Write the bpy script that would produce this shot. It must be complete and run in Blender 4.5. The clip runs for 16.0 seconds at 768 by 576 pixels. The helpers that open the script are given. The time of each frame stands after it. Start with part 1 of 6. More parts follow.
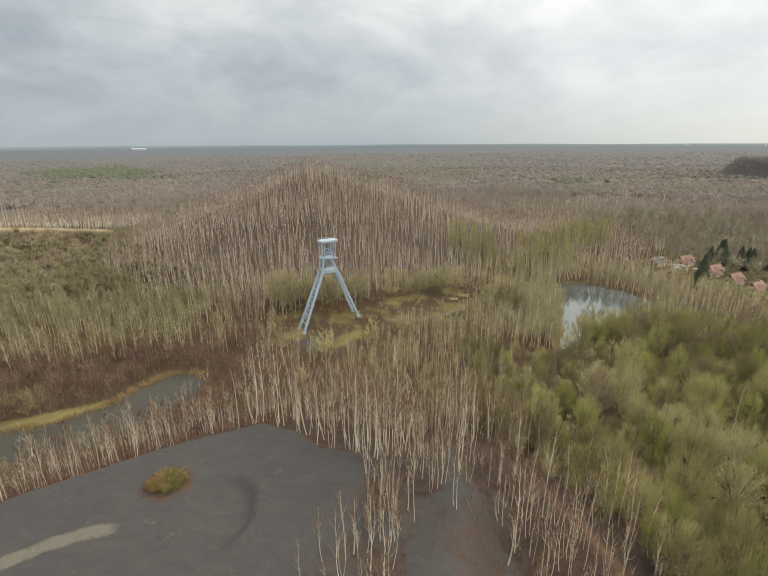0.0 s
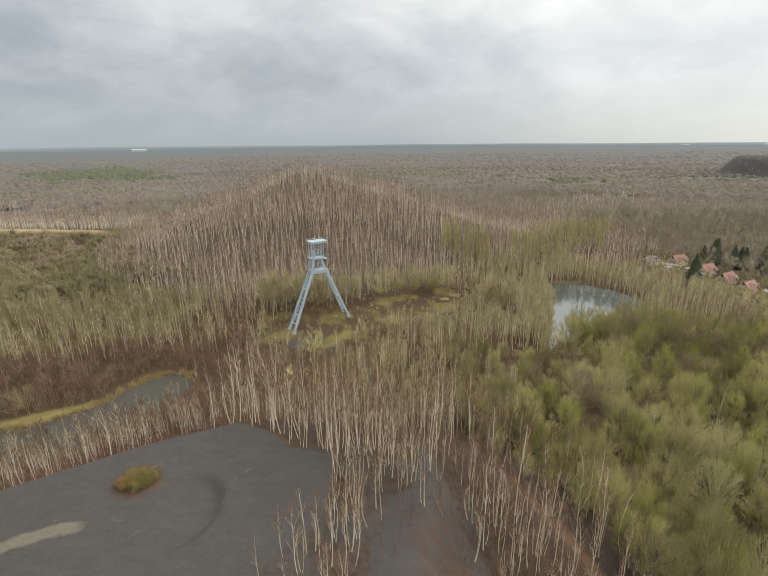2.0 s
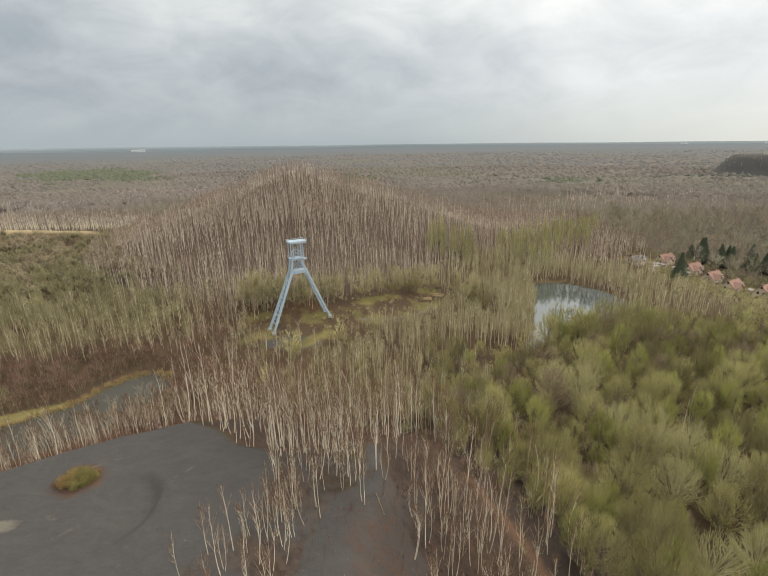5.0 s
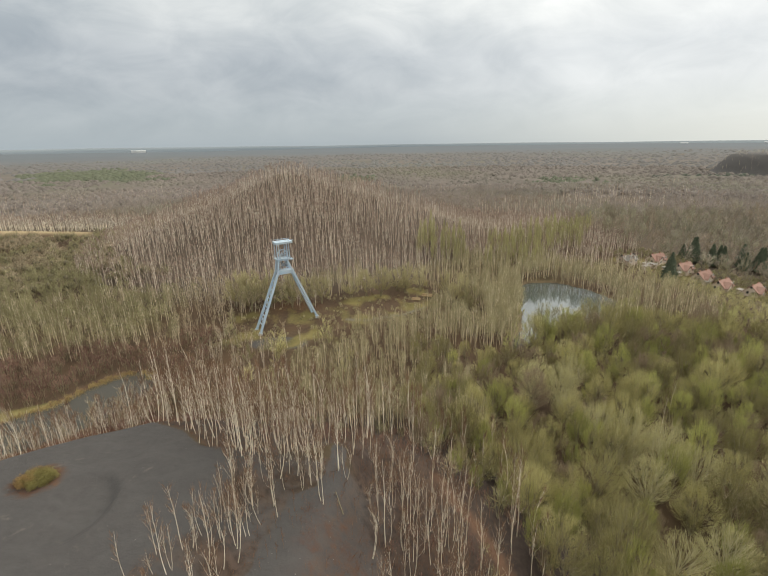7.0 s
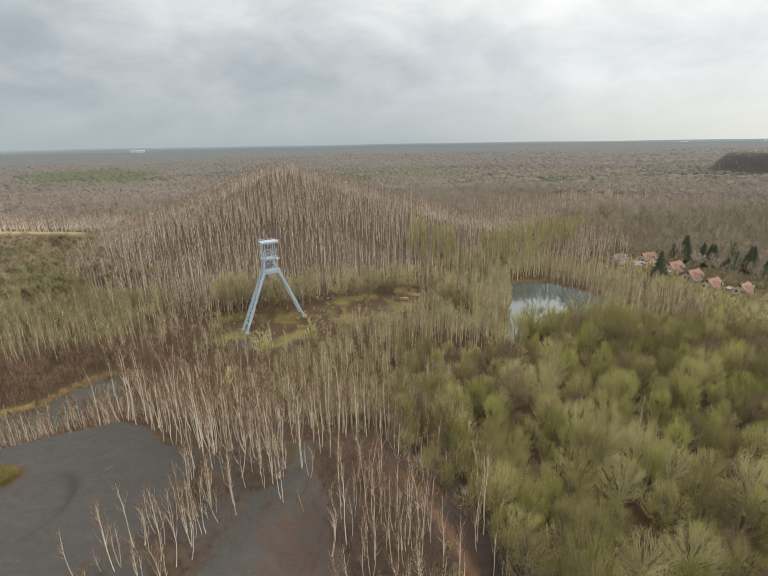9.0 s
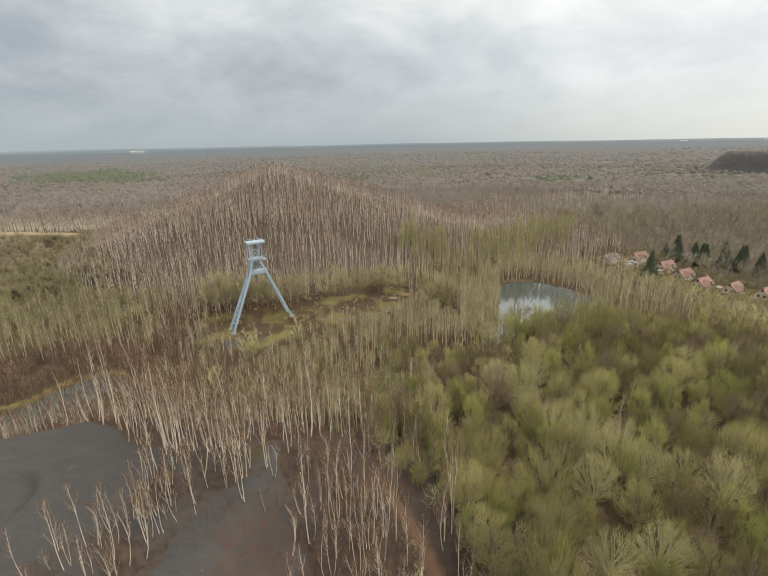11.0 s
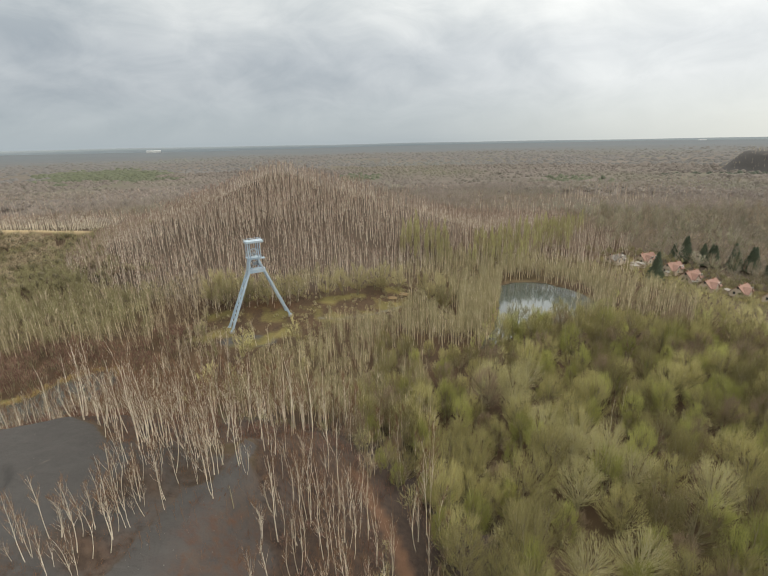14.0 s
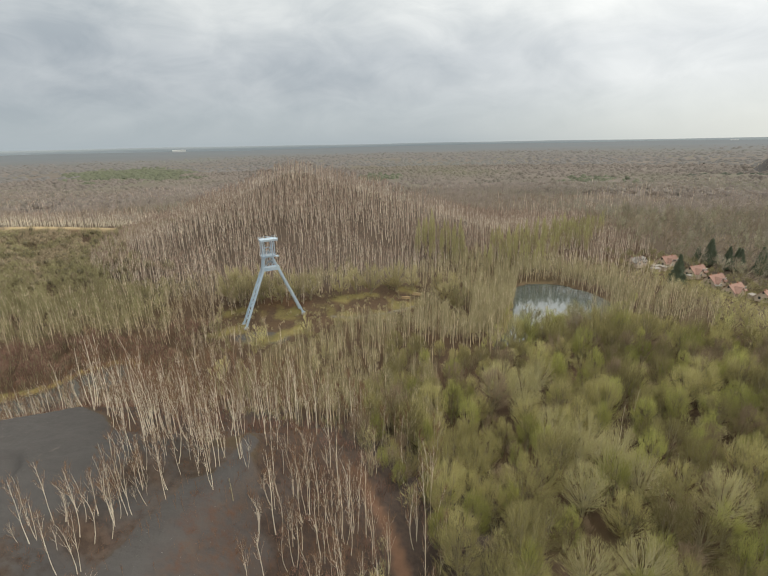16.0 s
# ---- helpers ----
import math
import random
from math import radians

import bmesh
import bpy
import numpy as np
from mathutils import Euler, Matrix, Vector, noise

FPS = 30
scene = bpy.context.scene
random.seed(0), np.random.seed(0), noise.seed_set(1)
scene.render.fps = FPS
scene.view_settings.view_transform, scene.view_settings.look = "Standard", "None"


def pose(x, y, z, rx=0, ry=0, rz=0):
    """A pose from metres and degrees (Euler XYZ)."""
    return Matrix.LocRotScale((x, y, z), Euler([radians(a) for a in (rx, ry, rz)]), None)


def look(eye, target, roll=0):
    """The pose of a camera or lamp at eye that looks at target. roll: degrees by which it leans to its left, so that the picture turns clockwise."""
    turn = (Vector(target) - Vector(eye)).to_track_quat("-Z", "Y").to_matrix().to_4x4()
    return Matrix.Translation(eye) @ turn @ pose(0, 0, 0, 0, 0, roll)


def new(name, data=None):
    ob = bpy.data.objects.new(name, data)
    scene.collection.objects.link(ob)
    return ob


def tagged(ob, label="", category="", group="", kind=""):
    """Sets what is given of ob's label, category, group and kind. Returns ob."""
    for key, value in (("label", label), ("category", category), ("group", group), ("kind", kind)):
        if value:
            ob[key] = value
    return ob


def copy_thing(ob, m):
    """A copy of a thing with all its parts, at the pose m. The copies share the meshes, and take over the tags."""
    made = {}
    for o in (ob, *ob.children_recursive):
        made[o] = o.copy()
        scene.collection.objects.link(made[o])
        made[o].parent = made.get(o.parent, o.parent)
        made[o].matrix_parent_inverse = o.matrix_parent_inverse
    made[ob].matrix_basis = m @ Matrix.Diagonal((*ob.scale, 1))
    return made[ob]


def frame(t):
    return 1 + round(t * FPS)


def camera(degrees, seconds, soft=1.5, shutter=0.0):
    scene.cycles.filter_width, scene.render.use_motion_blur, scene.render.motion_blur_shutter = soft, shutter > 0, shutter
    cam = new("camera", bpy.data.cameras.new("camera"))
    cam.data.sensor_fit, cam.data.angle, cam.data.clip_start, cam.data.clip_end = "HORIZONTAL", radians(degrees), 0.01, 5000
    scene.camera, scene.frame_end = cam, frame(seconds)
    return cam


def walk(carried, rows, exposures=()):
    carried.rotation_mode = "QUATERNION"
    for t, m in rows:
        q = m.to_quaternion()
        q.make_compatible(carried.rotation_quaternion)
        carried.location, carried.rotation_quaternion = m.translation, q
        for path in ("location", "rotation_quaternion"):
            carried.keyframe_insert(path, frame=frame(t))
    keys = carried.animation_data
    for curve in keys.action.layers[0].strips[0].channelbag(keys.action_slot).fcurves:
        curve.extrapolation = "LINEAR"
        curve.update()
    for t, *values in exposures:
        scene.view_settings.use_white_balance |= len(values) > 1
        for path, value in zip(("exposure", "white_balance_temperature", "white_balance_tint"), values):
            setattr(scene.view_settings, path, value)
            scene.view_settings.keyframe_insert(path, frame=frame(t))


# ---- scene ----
cam = camera(81.0, 16.0, 1.1)
METRES, EYE, TILT, LEAN, TURN = 40.0, 72.0, -17.9, 0.55, 0.0
ROWS = [
    (0.0, 0.0, 0.0, 0.0, 0.0, -0.0, -0.0),
    (0.5, 0.023, -0.0044, 0.0002, 0.01, 0.01, 0.05),
    (1.0, 0.051, -0.0093, 0.0002, 0.04, 0.02, 0.06),
    (1.5, 0.0799, -0.0139, 0.0011, 0.05, 0.01, 0.1),
    (2.0, 0.1134, -0.0198, 0.0014, 0.08, 0.01, 0.17),
    (2.5, 0.1446, -0.0246, 0.0006, 0.1, 0.01, 0.2),
    (3.0, 0.1805, -0.0284, -0.0005, 0.11, -0.0, 0.24),
    (3.5, 0.2138, -0.0298, -0.0015, 0.1, -0.01, 0.26),
    (4.0, 0.2509, -0.0297, -0.0007, 0.1, -0.02, 0.29),
    (6.5, 0.4349, -0.0357, 0.0011, 0.19, 0.0, 0.41),
    (7.0, 0.4741, -0.0384, 0.0012, 0.22, -0.0, 0.44),
    (7.5, 0.5099, -0.0409, 0.001, 0.23, -0.02, 0.5),
    (8.0, 0.5478, -0.0438, -0.0001, 0.25, -0.02, 0.52),
    (8.5, 0.5825, -0.0459, -0.0002, 0.25, -0.04, 0.55),
    (9.0, 0.6205, -0.048, -0.0004, 0.25, -0.06, 0.57),
    (11.5, 0.7968, -0.0547, -0.0019, 0.33, -0.08, 0.72),
    (12.0, 0.8275, -0.0569, -0.0008, 0.32, -0.09, 0.75),
    (12.5, 0.8539, -0.0586, -0.0006, 0.3, -0.1, 0.76),
    (13.0, 0.8789, -0.0579, 0.0002, 0.53, -0.1, 0.67),
    (13.5, 0.8993, -0.0551, 0.0002, 1.4, -0.13, 0.4),
    (14.0, 0.9209, -0.0525, 0.0009, 1.92, -0.14, 0.23),
    (14.5, 0.9404, -0.0518, 0.0014, 2.33, -0.14, 0.1),
    (15.0, 0.9593, -0.0527, 0.0008, 2.95, -0.13, -0.12),
    (15.5, 0.9765, -0.0554, -0.0008, 3.76, -0.15, -0.38),
    (16.0, 0.9955, -0.0595, -0.0021, 4.39, -0.18, -0.6),
]
walk(cam, [(t, pose(0, 0, EYE, TILT, LEAN, TURN) @ pose(METRES * x, METRES * y, METRES * z, 90 + pitch, roll, yaw)) for t, x, y, z, yaw, pitch, roll in ROWS])

# ---- world, sun ----
SUN_AZ, SUN_EL = 50.0, 38.0        # degrees right of straight ahead, above the horizon
world = bpy.data.worlds.new("overcast")
scene.world = world
world.use_nodes = True


class Nodes:
    """Short hand for a node tree."""

    def __init__(self, tree):
        self.tree, self.n, self.l = tree, tree.nodes, tree.links

    def put(self, socket, value):
        if isinstance(value, bpy.types.NodeSocket):
            self.l.new(value, socket)
        elif value is not None:
            socket.default_value = value

    def math(self, op, a, b=None, c=None, clamp=False):
        m = self.n.new("ShaderNodeMath")
        m.operation, m.use_clamp = op, clamp
        for s, v in zip(m.inputs, (a, b, c)):
            self.put(s, v)
        return m.outputs[0]

    def noise(self, vector, scale, detail=4.0, rough=0.55, distort=0.0):
        t = self.n.new("ShaderNodeTexNoise")
        self.put(t.inputs["Vector"], vector)
        t.inputs["Scale"].default_value, t.inputs["Detail"].default_value = scale, detail
        t.inputs["Roughness"].default_value, t.inputs["Distortion"].default_value = rough, distort
        return t.outputs["Fac"]

    def span(self, value, lo, hi, to_lo=0.0, to_hi=1.0):
        m = self.n.new("ShaderNodeMapRange")
        for s, v in zip(m.inputs, (value, lo, hi, to_lo, to_hi)):
            self.put(s, v)
        return m.outputs[0]

    def mix(self, fac, a, b, blend="MIX"):
        m = self.n.new("ShaderNodeMix")
        m.data_type, m.blend_type = "RGBA", blend
        self.put(m.inputs[0], fac)
        for s, v in ((m.inputs[6], a), (m.inputs[7], b)):
            self.put(s, (*v, 1.0) if isinstance(v, tuple) and len(v) == 3 else v)
        return m.outputs[2]

    def attr(self, name):
        a = self.n.new("ShaderNodeAttribute")
        a.attribute_name = name
        return a.outputs["Fac"]

    def pos(self):
        return self.n.new("ShaderNodeNewGeometry").outputs["Position"]

    def scaled(self, vector, x, y, z):
        m = self.n.new("ShaderNodeMapping")
        self.put(m.inputs["Vector"], vector)
        m.inputs["Scale"].default_value = (x, y, z)
        return m.outputs[0]

    def bump(self, height, strength, distance):
        b = self.n.new("ShaderNodeBump")
        self.put(b.inputs["Height"], height)
        b.inputs["Strength"].default_value, b.inputs["Distance"].default_value = strength, distance
        return b.outputs[0]


def make_sky():
    w = Nodes(world.node_tree)
    w.n.clear()
    out = w.n.new("ShaderNodeOutputWorld")
    back = w.n.new("ShaderNodeBackground")
    w.l.new(back.outputs[0], out.inputs[0])
    sky = w.n.new("ShaderNodeTexSky")
    sky.sky_type, sky.sun_disc = "NISHITA", False
    sky.sun_elevation, sky.sun_rotation = radians(SUN_EL), radians(SUN_AZ)
    way = w.n.new("ShaderNodeTexCoord").outputs["Generated"]
    sep = w.n.new("ShaderNodeSeparateXYZ")
    w.l.new(way, sep.inputs[0])
    x, y, z = sep.outputs
    big = w.noise(w.scaled(way, 1.0, 1.0, 1.7), 2.3, 4.0, 0.55, 0.6)
    fine = w.noise(w.scaled(way, 1.0, 1.0, 2.2), 6.5, 6.0, 0.6, 0.6)
    cloud = w.math("ADD", w.math("MULTIPLY", big, 0.64), w.math("MULTIPLY", fine, 0.36))
    # brighter towards the hidden sun and towards the zenith
    side = w.math("MULTIPLY", x, 0.30)
    bank = w.span(w.math("ABSOLUTE", w.math("ADD", x, 0.16)), 0.0, 0.28, 0.075, 0.0)
    tone = w.span(w.math("SUBTRACT", w.math("ADD", cloud, side), bank), 0.24, 0.78)
    colour = w.mix(tone, (0.385, 0.43, 0.47), (0.92, 0.94, 0.935))
    low = w.span(z, 0.0, 0.10, 1.0, 0.0)
    warm = w.span(x, 0.05, 0.66)
    rim = w.mix(warm, (0.425, 0.487, 0.522), (0.75, 0.79, 0.75))
    colour = w.mix(w.math("MULTIPLY", low, 0.95), colour, rim)
    rise = w.mix(w.span(z, 0.16, 0.75), (1.0, 1.0, 1.0), (3.15, 2.95, 2.55))
    colour = w.mix(1.0, colour, rise, "MULTIPLY")
    total = w.mix(0.93, w.mix(1.0, sky.outputs[0], (0.10, 0.10, 0.10), "MULTIPLY"), colour)
    w.l.new(total, back.inputs[0])
    back.inputs[1].default_value = 1.0


make_sky()
sun = new("sun", bpy.data.lights.new("sun", "SUN"))
sun.data.energy, sun.data.angle, sun.data.color = 1.4, radians(25), (1.0, 0.95, 0.86)
az, el = radians(SUN_AZ), radians(SUN_EL)
sun.matrix_world = look((0, 0, 200), (-math.sin(az) * math.cos(el) * 100, -math.cos(az) * math.cos(el) * 100, 200 - 100 * math.sin(el)))
scene.view_settings.exposure = 0.0


# ---- materials ----
def material(name, rough=0.8, metal=0.0, spec=0.3):
    m = bpy.data.materials.new(name)
    m.use_nodes = True
    k = Nodes(m.node_tree)
    b = m.node_tree.nodes["Principled BSDF"]
    b.inputs["Roughness"].default_value, b.inputs["Metallic"].default_value = rough, metal
    b.inputs["Specular IOR Level"].default_value = spec
    return m, k, b


def varied(name, dark, light, scale=0.25, rough=0.85, island=0.5, per_object=0.0, third=None, spec=0.15, metal=0.0, tint=0.0):
    """A surface that wanders between two colours by place, by island of the mesh and by object; third: a colour of scattered patches."""
    m, k, b = material(name, rough, metal, spec)
    p = k.pos()
    f = k.noise(p, scale, 3.0, 0.6)
    f = k.span(f, 0.3, 0.7)
    if island:
        r = k.n.new("ShaderNodeNewGeometry").outputs["Random Per Island"]
        f = k.math("ADD", k.math("MULTIPLY", f, 1 - island), k.math("MULTIPLY", r, island))
    if per_object:
        o = k.n.new("ShaderNodeObjectInfo").outputs["Random"]
        f = k.math("ADD", k.math("MULTIPLY", f, 1 - per_object), k.math("MULTIPLY", o, per_object))
    if tint:
        f = k.math("ADD", k.math("MULTIPLY", f, 1 - tint), k.math("MULTIPLY", k.attr("tint"), tint))
    col = k.mix(f, dark, light)
    if third:
        g = k.span(k.noise(p, scale * 0.35, 2.0, 0.5), 0.5, 0.66)
        col = k.mix(g, col, third)
    k.put(b.inputs["Base Color"], col)
    return m


MAT = {}
MAT["birch_bark"] = varied("birch_bark", (0.58, 0.49, 0.375), (0.95, 0.87, 0.73), 0.8, 0.75, 0.2, 0.45)
MAT["rim_bark"] = varied("pale_birch_bark", (0.58, 0.49, 0.375), (0.95, 0.87, 0.73), 0.8, 0.75, 0.2, tint=0.45)
MAT["hill_bark"] = varied("hill_birch_bark", (0.30, 0.235, 0.185), (0.93, 0.83, 0.70), 0.05, 0.8, 0.25, tint=0.65)
MAT["birch_twig"] = varied("birch_twigs", (0.12, 0.07, 0.045), (0.27, 0.17, 0.11), 0.12, 0.9, 0.5, 0.25)
MAT["hill_twig"] = varied("hill_birch_twigs", (0.17, 0.12, 0.098), (0.41, 0.305, 0.25), 0.03, 0.9, 0.3, tint=0.5)
MAT["scrub_twig"] = varied("alder_scrub_twigs", (0.095, 0.054, 0.043), (0.28, 0.175, 0.135), 0.08, 0.9, 0.2, tint=0.6)
MAT["olive_twig"] = varied("mossy_twigs", (0.136, 0.117, 0.055), (0.53, 0.482, 0.225), 0.06, 0.9, 0.1, 0.72)
MAT["willow_twig"] = varied("willow_twigs", (0.24, 0.215, 0.117), (0.54, 0.478, 0.282), 0.06, 0.9, 0.2, 0.5)
MAT["green_twig"] = varied("budding_twigs", (0.205, 0.207, 0.066), (0.53, 0.525, 0.195), 0.06, 0.9, 0.15, 0.6)
MAT["poplar_twig"] = varied("poplar_twigs", (0.30, 0.28, 0.14), (0.53, 0.495, 0.26), 0.06, 0.9, 0.12, tint=0.55)
MAT["brown_twig"] = varied("bare_oak_twigs", (0.21, 0.165, 0.113), (0.50, 0.41, 0.29), 0.02, 0.9, 0.25, 0.0, (0.34, 0.305, 0.165), tint=0.5)
# dark colour of the added cores that stand for shade inside crowns
MAT["shade_core"] = varied("shade_core", (0.095, 0.081, 0.052), (0.155, 0.132, 0.088), 0.06, 0.95, 0.2, tint=0.5)
MAT["grey_bark"] = varied("mossy_bark", (0.14, 0.12, 0.07), (0.36, 0.315, 0.21), 0.6, 0.9, 0.5, 0.2)
MAT["olive_mass"] = varied("mossy_wood_twigs", (0.235, 0.212, 0.110), (0.70, 0.64, 0.345), 0.02, 0.9, 0.12, tint=0.65)
MAT["green_mass"] = varied("budding_wood_twigs", (0.28, 0.272, 0.115), (0.67, 0.64, 0.30), 0.02, 0.9, 0.12, tint=0.6)
MAT["pole_mass"] = varied("pole_wood_twigs", (0.195, 0.172, 0.10), (0.49, 0.438, 0.272), 0.02, 0.9, 0.2, tint=0.6)
MAT["sage_mass"] = varied("grey_olive_twigs", (0.158, 0.145, 0.080), (0.385, 0.350, 0.200), 0.02, 0.9, 0.15, tint=0.6)
# crown_far made greyer: haze painted into the colour of the farther crowns
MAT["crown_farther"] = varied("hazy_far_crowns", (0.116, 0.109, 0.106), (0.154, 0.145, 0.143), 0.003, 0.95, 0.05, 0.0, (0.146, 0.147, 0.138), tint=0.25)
MAT["reed"] = varied("golden_reeds", (0.26, 0.19, 0.085), (0.50, 0.39, 0.19), 0.2, 0.9, 0.5)
MAT["pale_twig"] = varied("pale_lichened_twigs", (0.30, 0.272, 0.130), (0.55, 0.505, 0.265), 0.06, 0.9, 0.3, 0.45)
MAT["dry_grass"] = varied("dead_bracken_and_grass", (0.10, 0.047, 0.028), (0.23, 0.12, 0.066), 0.15, 0.9, 0.45)
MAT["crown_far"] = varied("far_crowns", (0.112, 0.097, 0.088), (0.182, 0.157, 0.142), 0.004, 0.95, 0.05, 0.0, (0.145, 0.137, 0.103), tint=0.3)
MAT["pine_far"] = varied("far_pine_crowns", (0.082, 0.092, 0.063), (0.125, 0.130, 0.093), 0.01, 0.95, 0.0, tint=0.6)
MAT["conifer_far"] = varied("far_conifers", (0.050, 0.058, 0.046), (0.080, 0.088, 0.068), 0.01, 0.95, 0.0, tint=0.6)
MAT["pale_bark"] = varied("pale_lichened_bark", (0.33, 0.30, 0.18), (0.53, 0.485, 0.315), 0.6, 0.9, 0.5, 0.2)
MAT["needle"] = varied("spruce_needles", (0.066, 0.085, 0.058), (0.155, 0.18, 0.12), 0.5, 0.8, 0.5)
MAT["steel"] = varied("faded_blue_paint", (0.28, 0.385, 0.50), (0.475, 0.57, 0.67), 0.35, 0.55, 0.2, 0.3, (0.44, 0.50, 0.56), 0.3)
MAT["steel_dark"] = varied("dull_steel", (0.16, 0.19, 0.22), (0.30, 0.35, 0.40), 0.6, 0.6, 0.2, 0.2)
MAT["concrete"] = varied("pale_concrete", (0.30, 0.28, 0.25), (0.46, 0.43, 0.39), 0.7, 0.9, 0.1)
MAT["roof"] = varied("red_roof_tiles", (0.22, 0.125, 0.10), (0.37, 0.24, 0.20), 0.9, 0.85, 0.1, 0.5)
MAT["roof_grey"] = varied("grey_slate", (0.17, 0.155, 0.14), (0.30, 0.275, 0.25), 0.9, 0.9, 0.1, 0.3)
MAT["render"] = varied("cream_render", (0.42, 0.33, 0.26), (0.62, 0.53, 0.44), 0.6, 0.9, 0.1, 0.4)
MAT["brick"] = varied("brown_brick", (0.25, 0.13, 0.09), (0.42, 0.25, 0.18), 2.5, 0.9, 0.1, 0.2)
MAT["white"] = varied("white_paint", (0.62, 0.62, 0.60), (0.80, 0.80, 0.78), 0.5, 0.6, 0.1, 0.3)
MAT["glass"] = varied("dark_window_glass", (0.02, 0.025, 0.03), (0.05, 0.06, 0.065), 0.5, 0.08, 0.0, 0.2, None, 0.6)
MAT["hall"] = varied("pale_hall_cladding", (0.46, 0.47, 0.48), (0.58, 0.59, 0.60), 0.02, 0.7, 0.1)
MAT["bush_leaf"] = varied("dark_bush_leaves", (0.09, 0.082, 0.025), (0.31, 0.27, 0.10), 0.5, 0.8, 0.6)
MAT["rust_leaf"] = varied("rusty_dead_leaves", (0.13, 0.085, 0.035), (0.36, 0.24, 0.10), 0.5, 0.85, 0.6)
MAT["dark_wood"] = varied("dark_wood_twigs", (0.17, 0.151, 0.124), (0.42, 0.370, 0.303), 0.02, 0.9, 0.05, 0.0, (0.31, 0.285, 0.18), tint=0.6)
MAT["russet_twig"] = varied("russet_twigs", (0.20, 0.160, 0.123), (0.465, 0.382, 0.297), 0.02, 0.9, 0.05, tint=0.6)
MAT["dull_olive"] = varied("dull_olive_twigs", (0.172, 0.165, 0.118), (0.445, 0.420, 0.302), 0.02, 0.9, 0.05, tint=0.7)
# paler and more mauve than brown_twig, some air haze put into the colour
MAT["far_twig"] = varied("far_bare_wood_twigs", (0.235, 0.203, 0.183), (0.43, 0.37, 0.335), 0.02, 0.9, 0.05, 0.0, (0.32, 0.305, 0.245), tint=0.5)
MAT["pole_bark"] = varied("pale_pole_bark", (0.40, 0.325, 0.225), (0.86, 0.74, 0.56), 0.1, 0.85, 0.3, tint=0.6)
MAT["sandy"] = varied("cut_timber", (0.30, 0.21, 0.12), (0.45, 0.34, 0.21), 1.5, 0.9, 0.3)
MAT["stone"] = varied("pale_shale_chips", (0.07, 0.065, 0.06), (0.30, 0.285, 0.26), 0.4, 0.9, 0.8)
MAT["bare_twig"] = varied("bare_grey_brown_twigs", (0.16, 0.115, 0.08), (0.40, 0.315, 0.225), 0.06, 0.9, 0.25, 0.5)


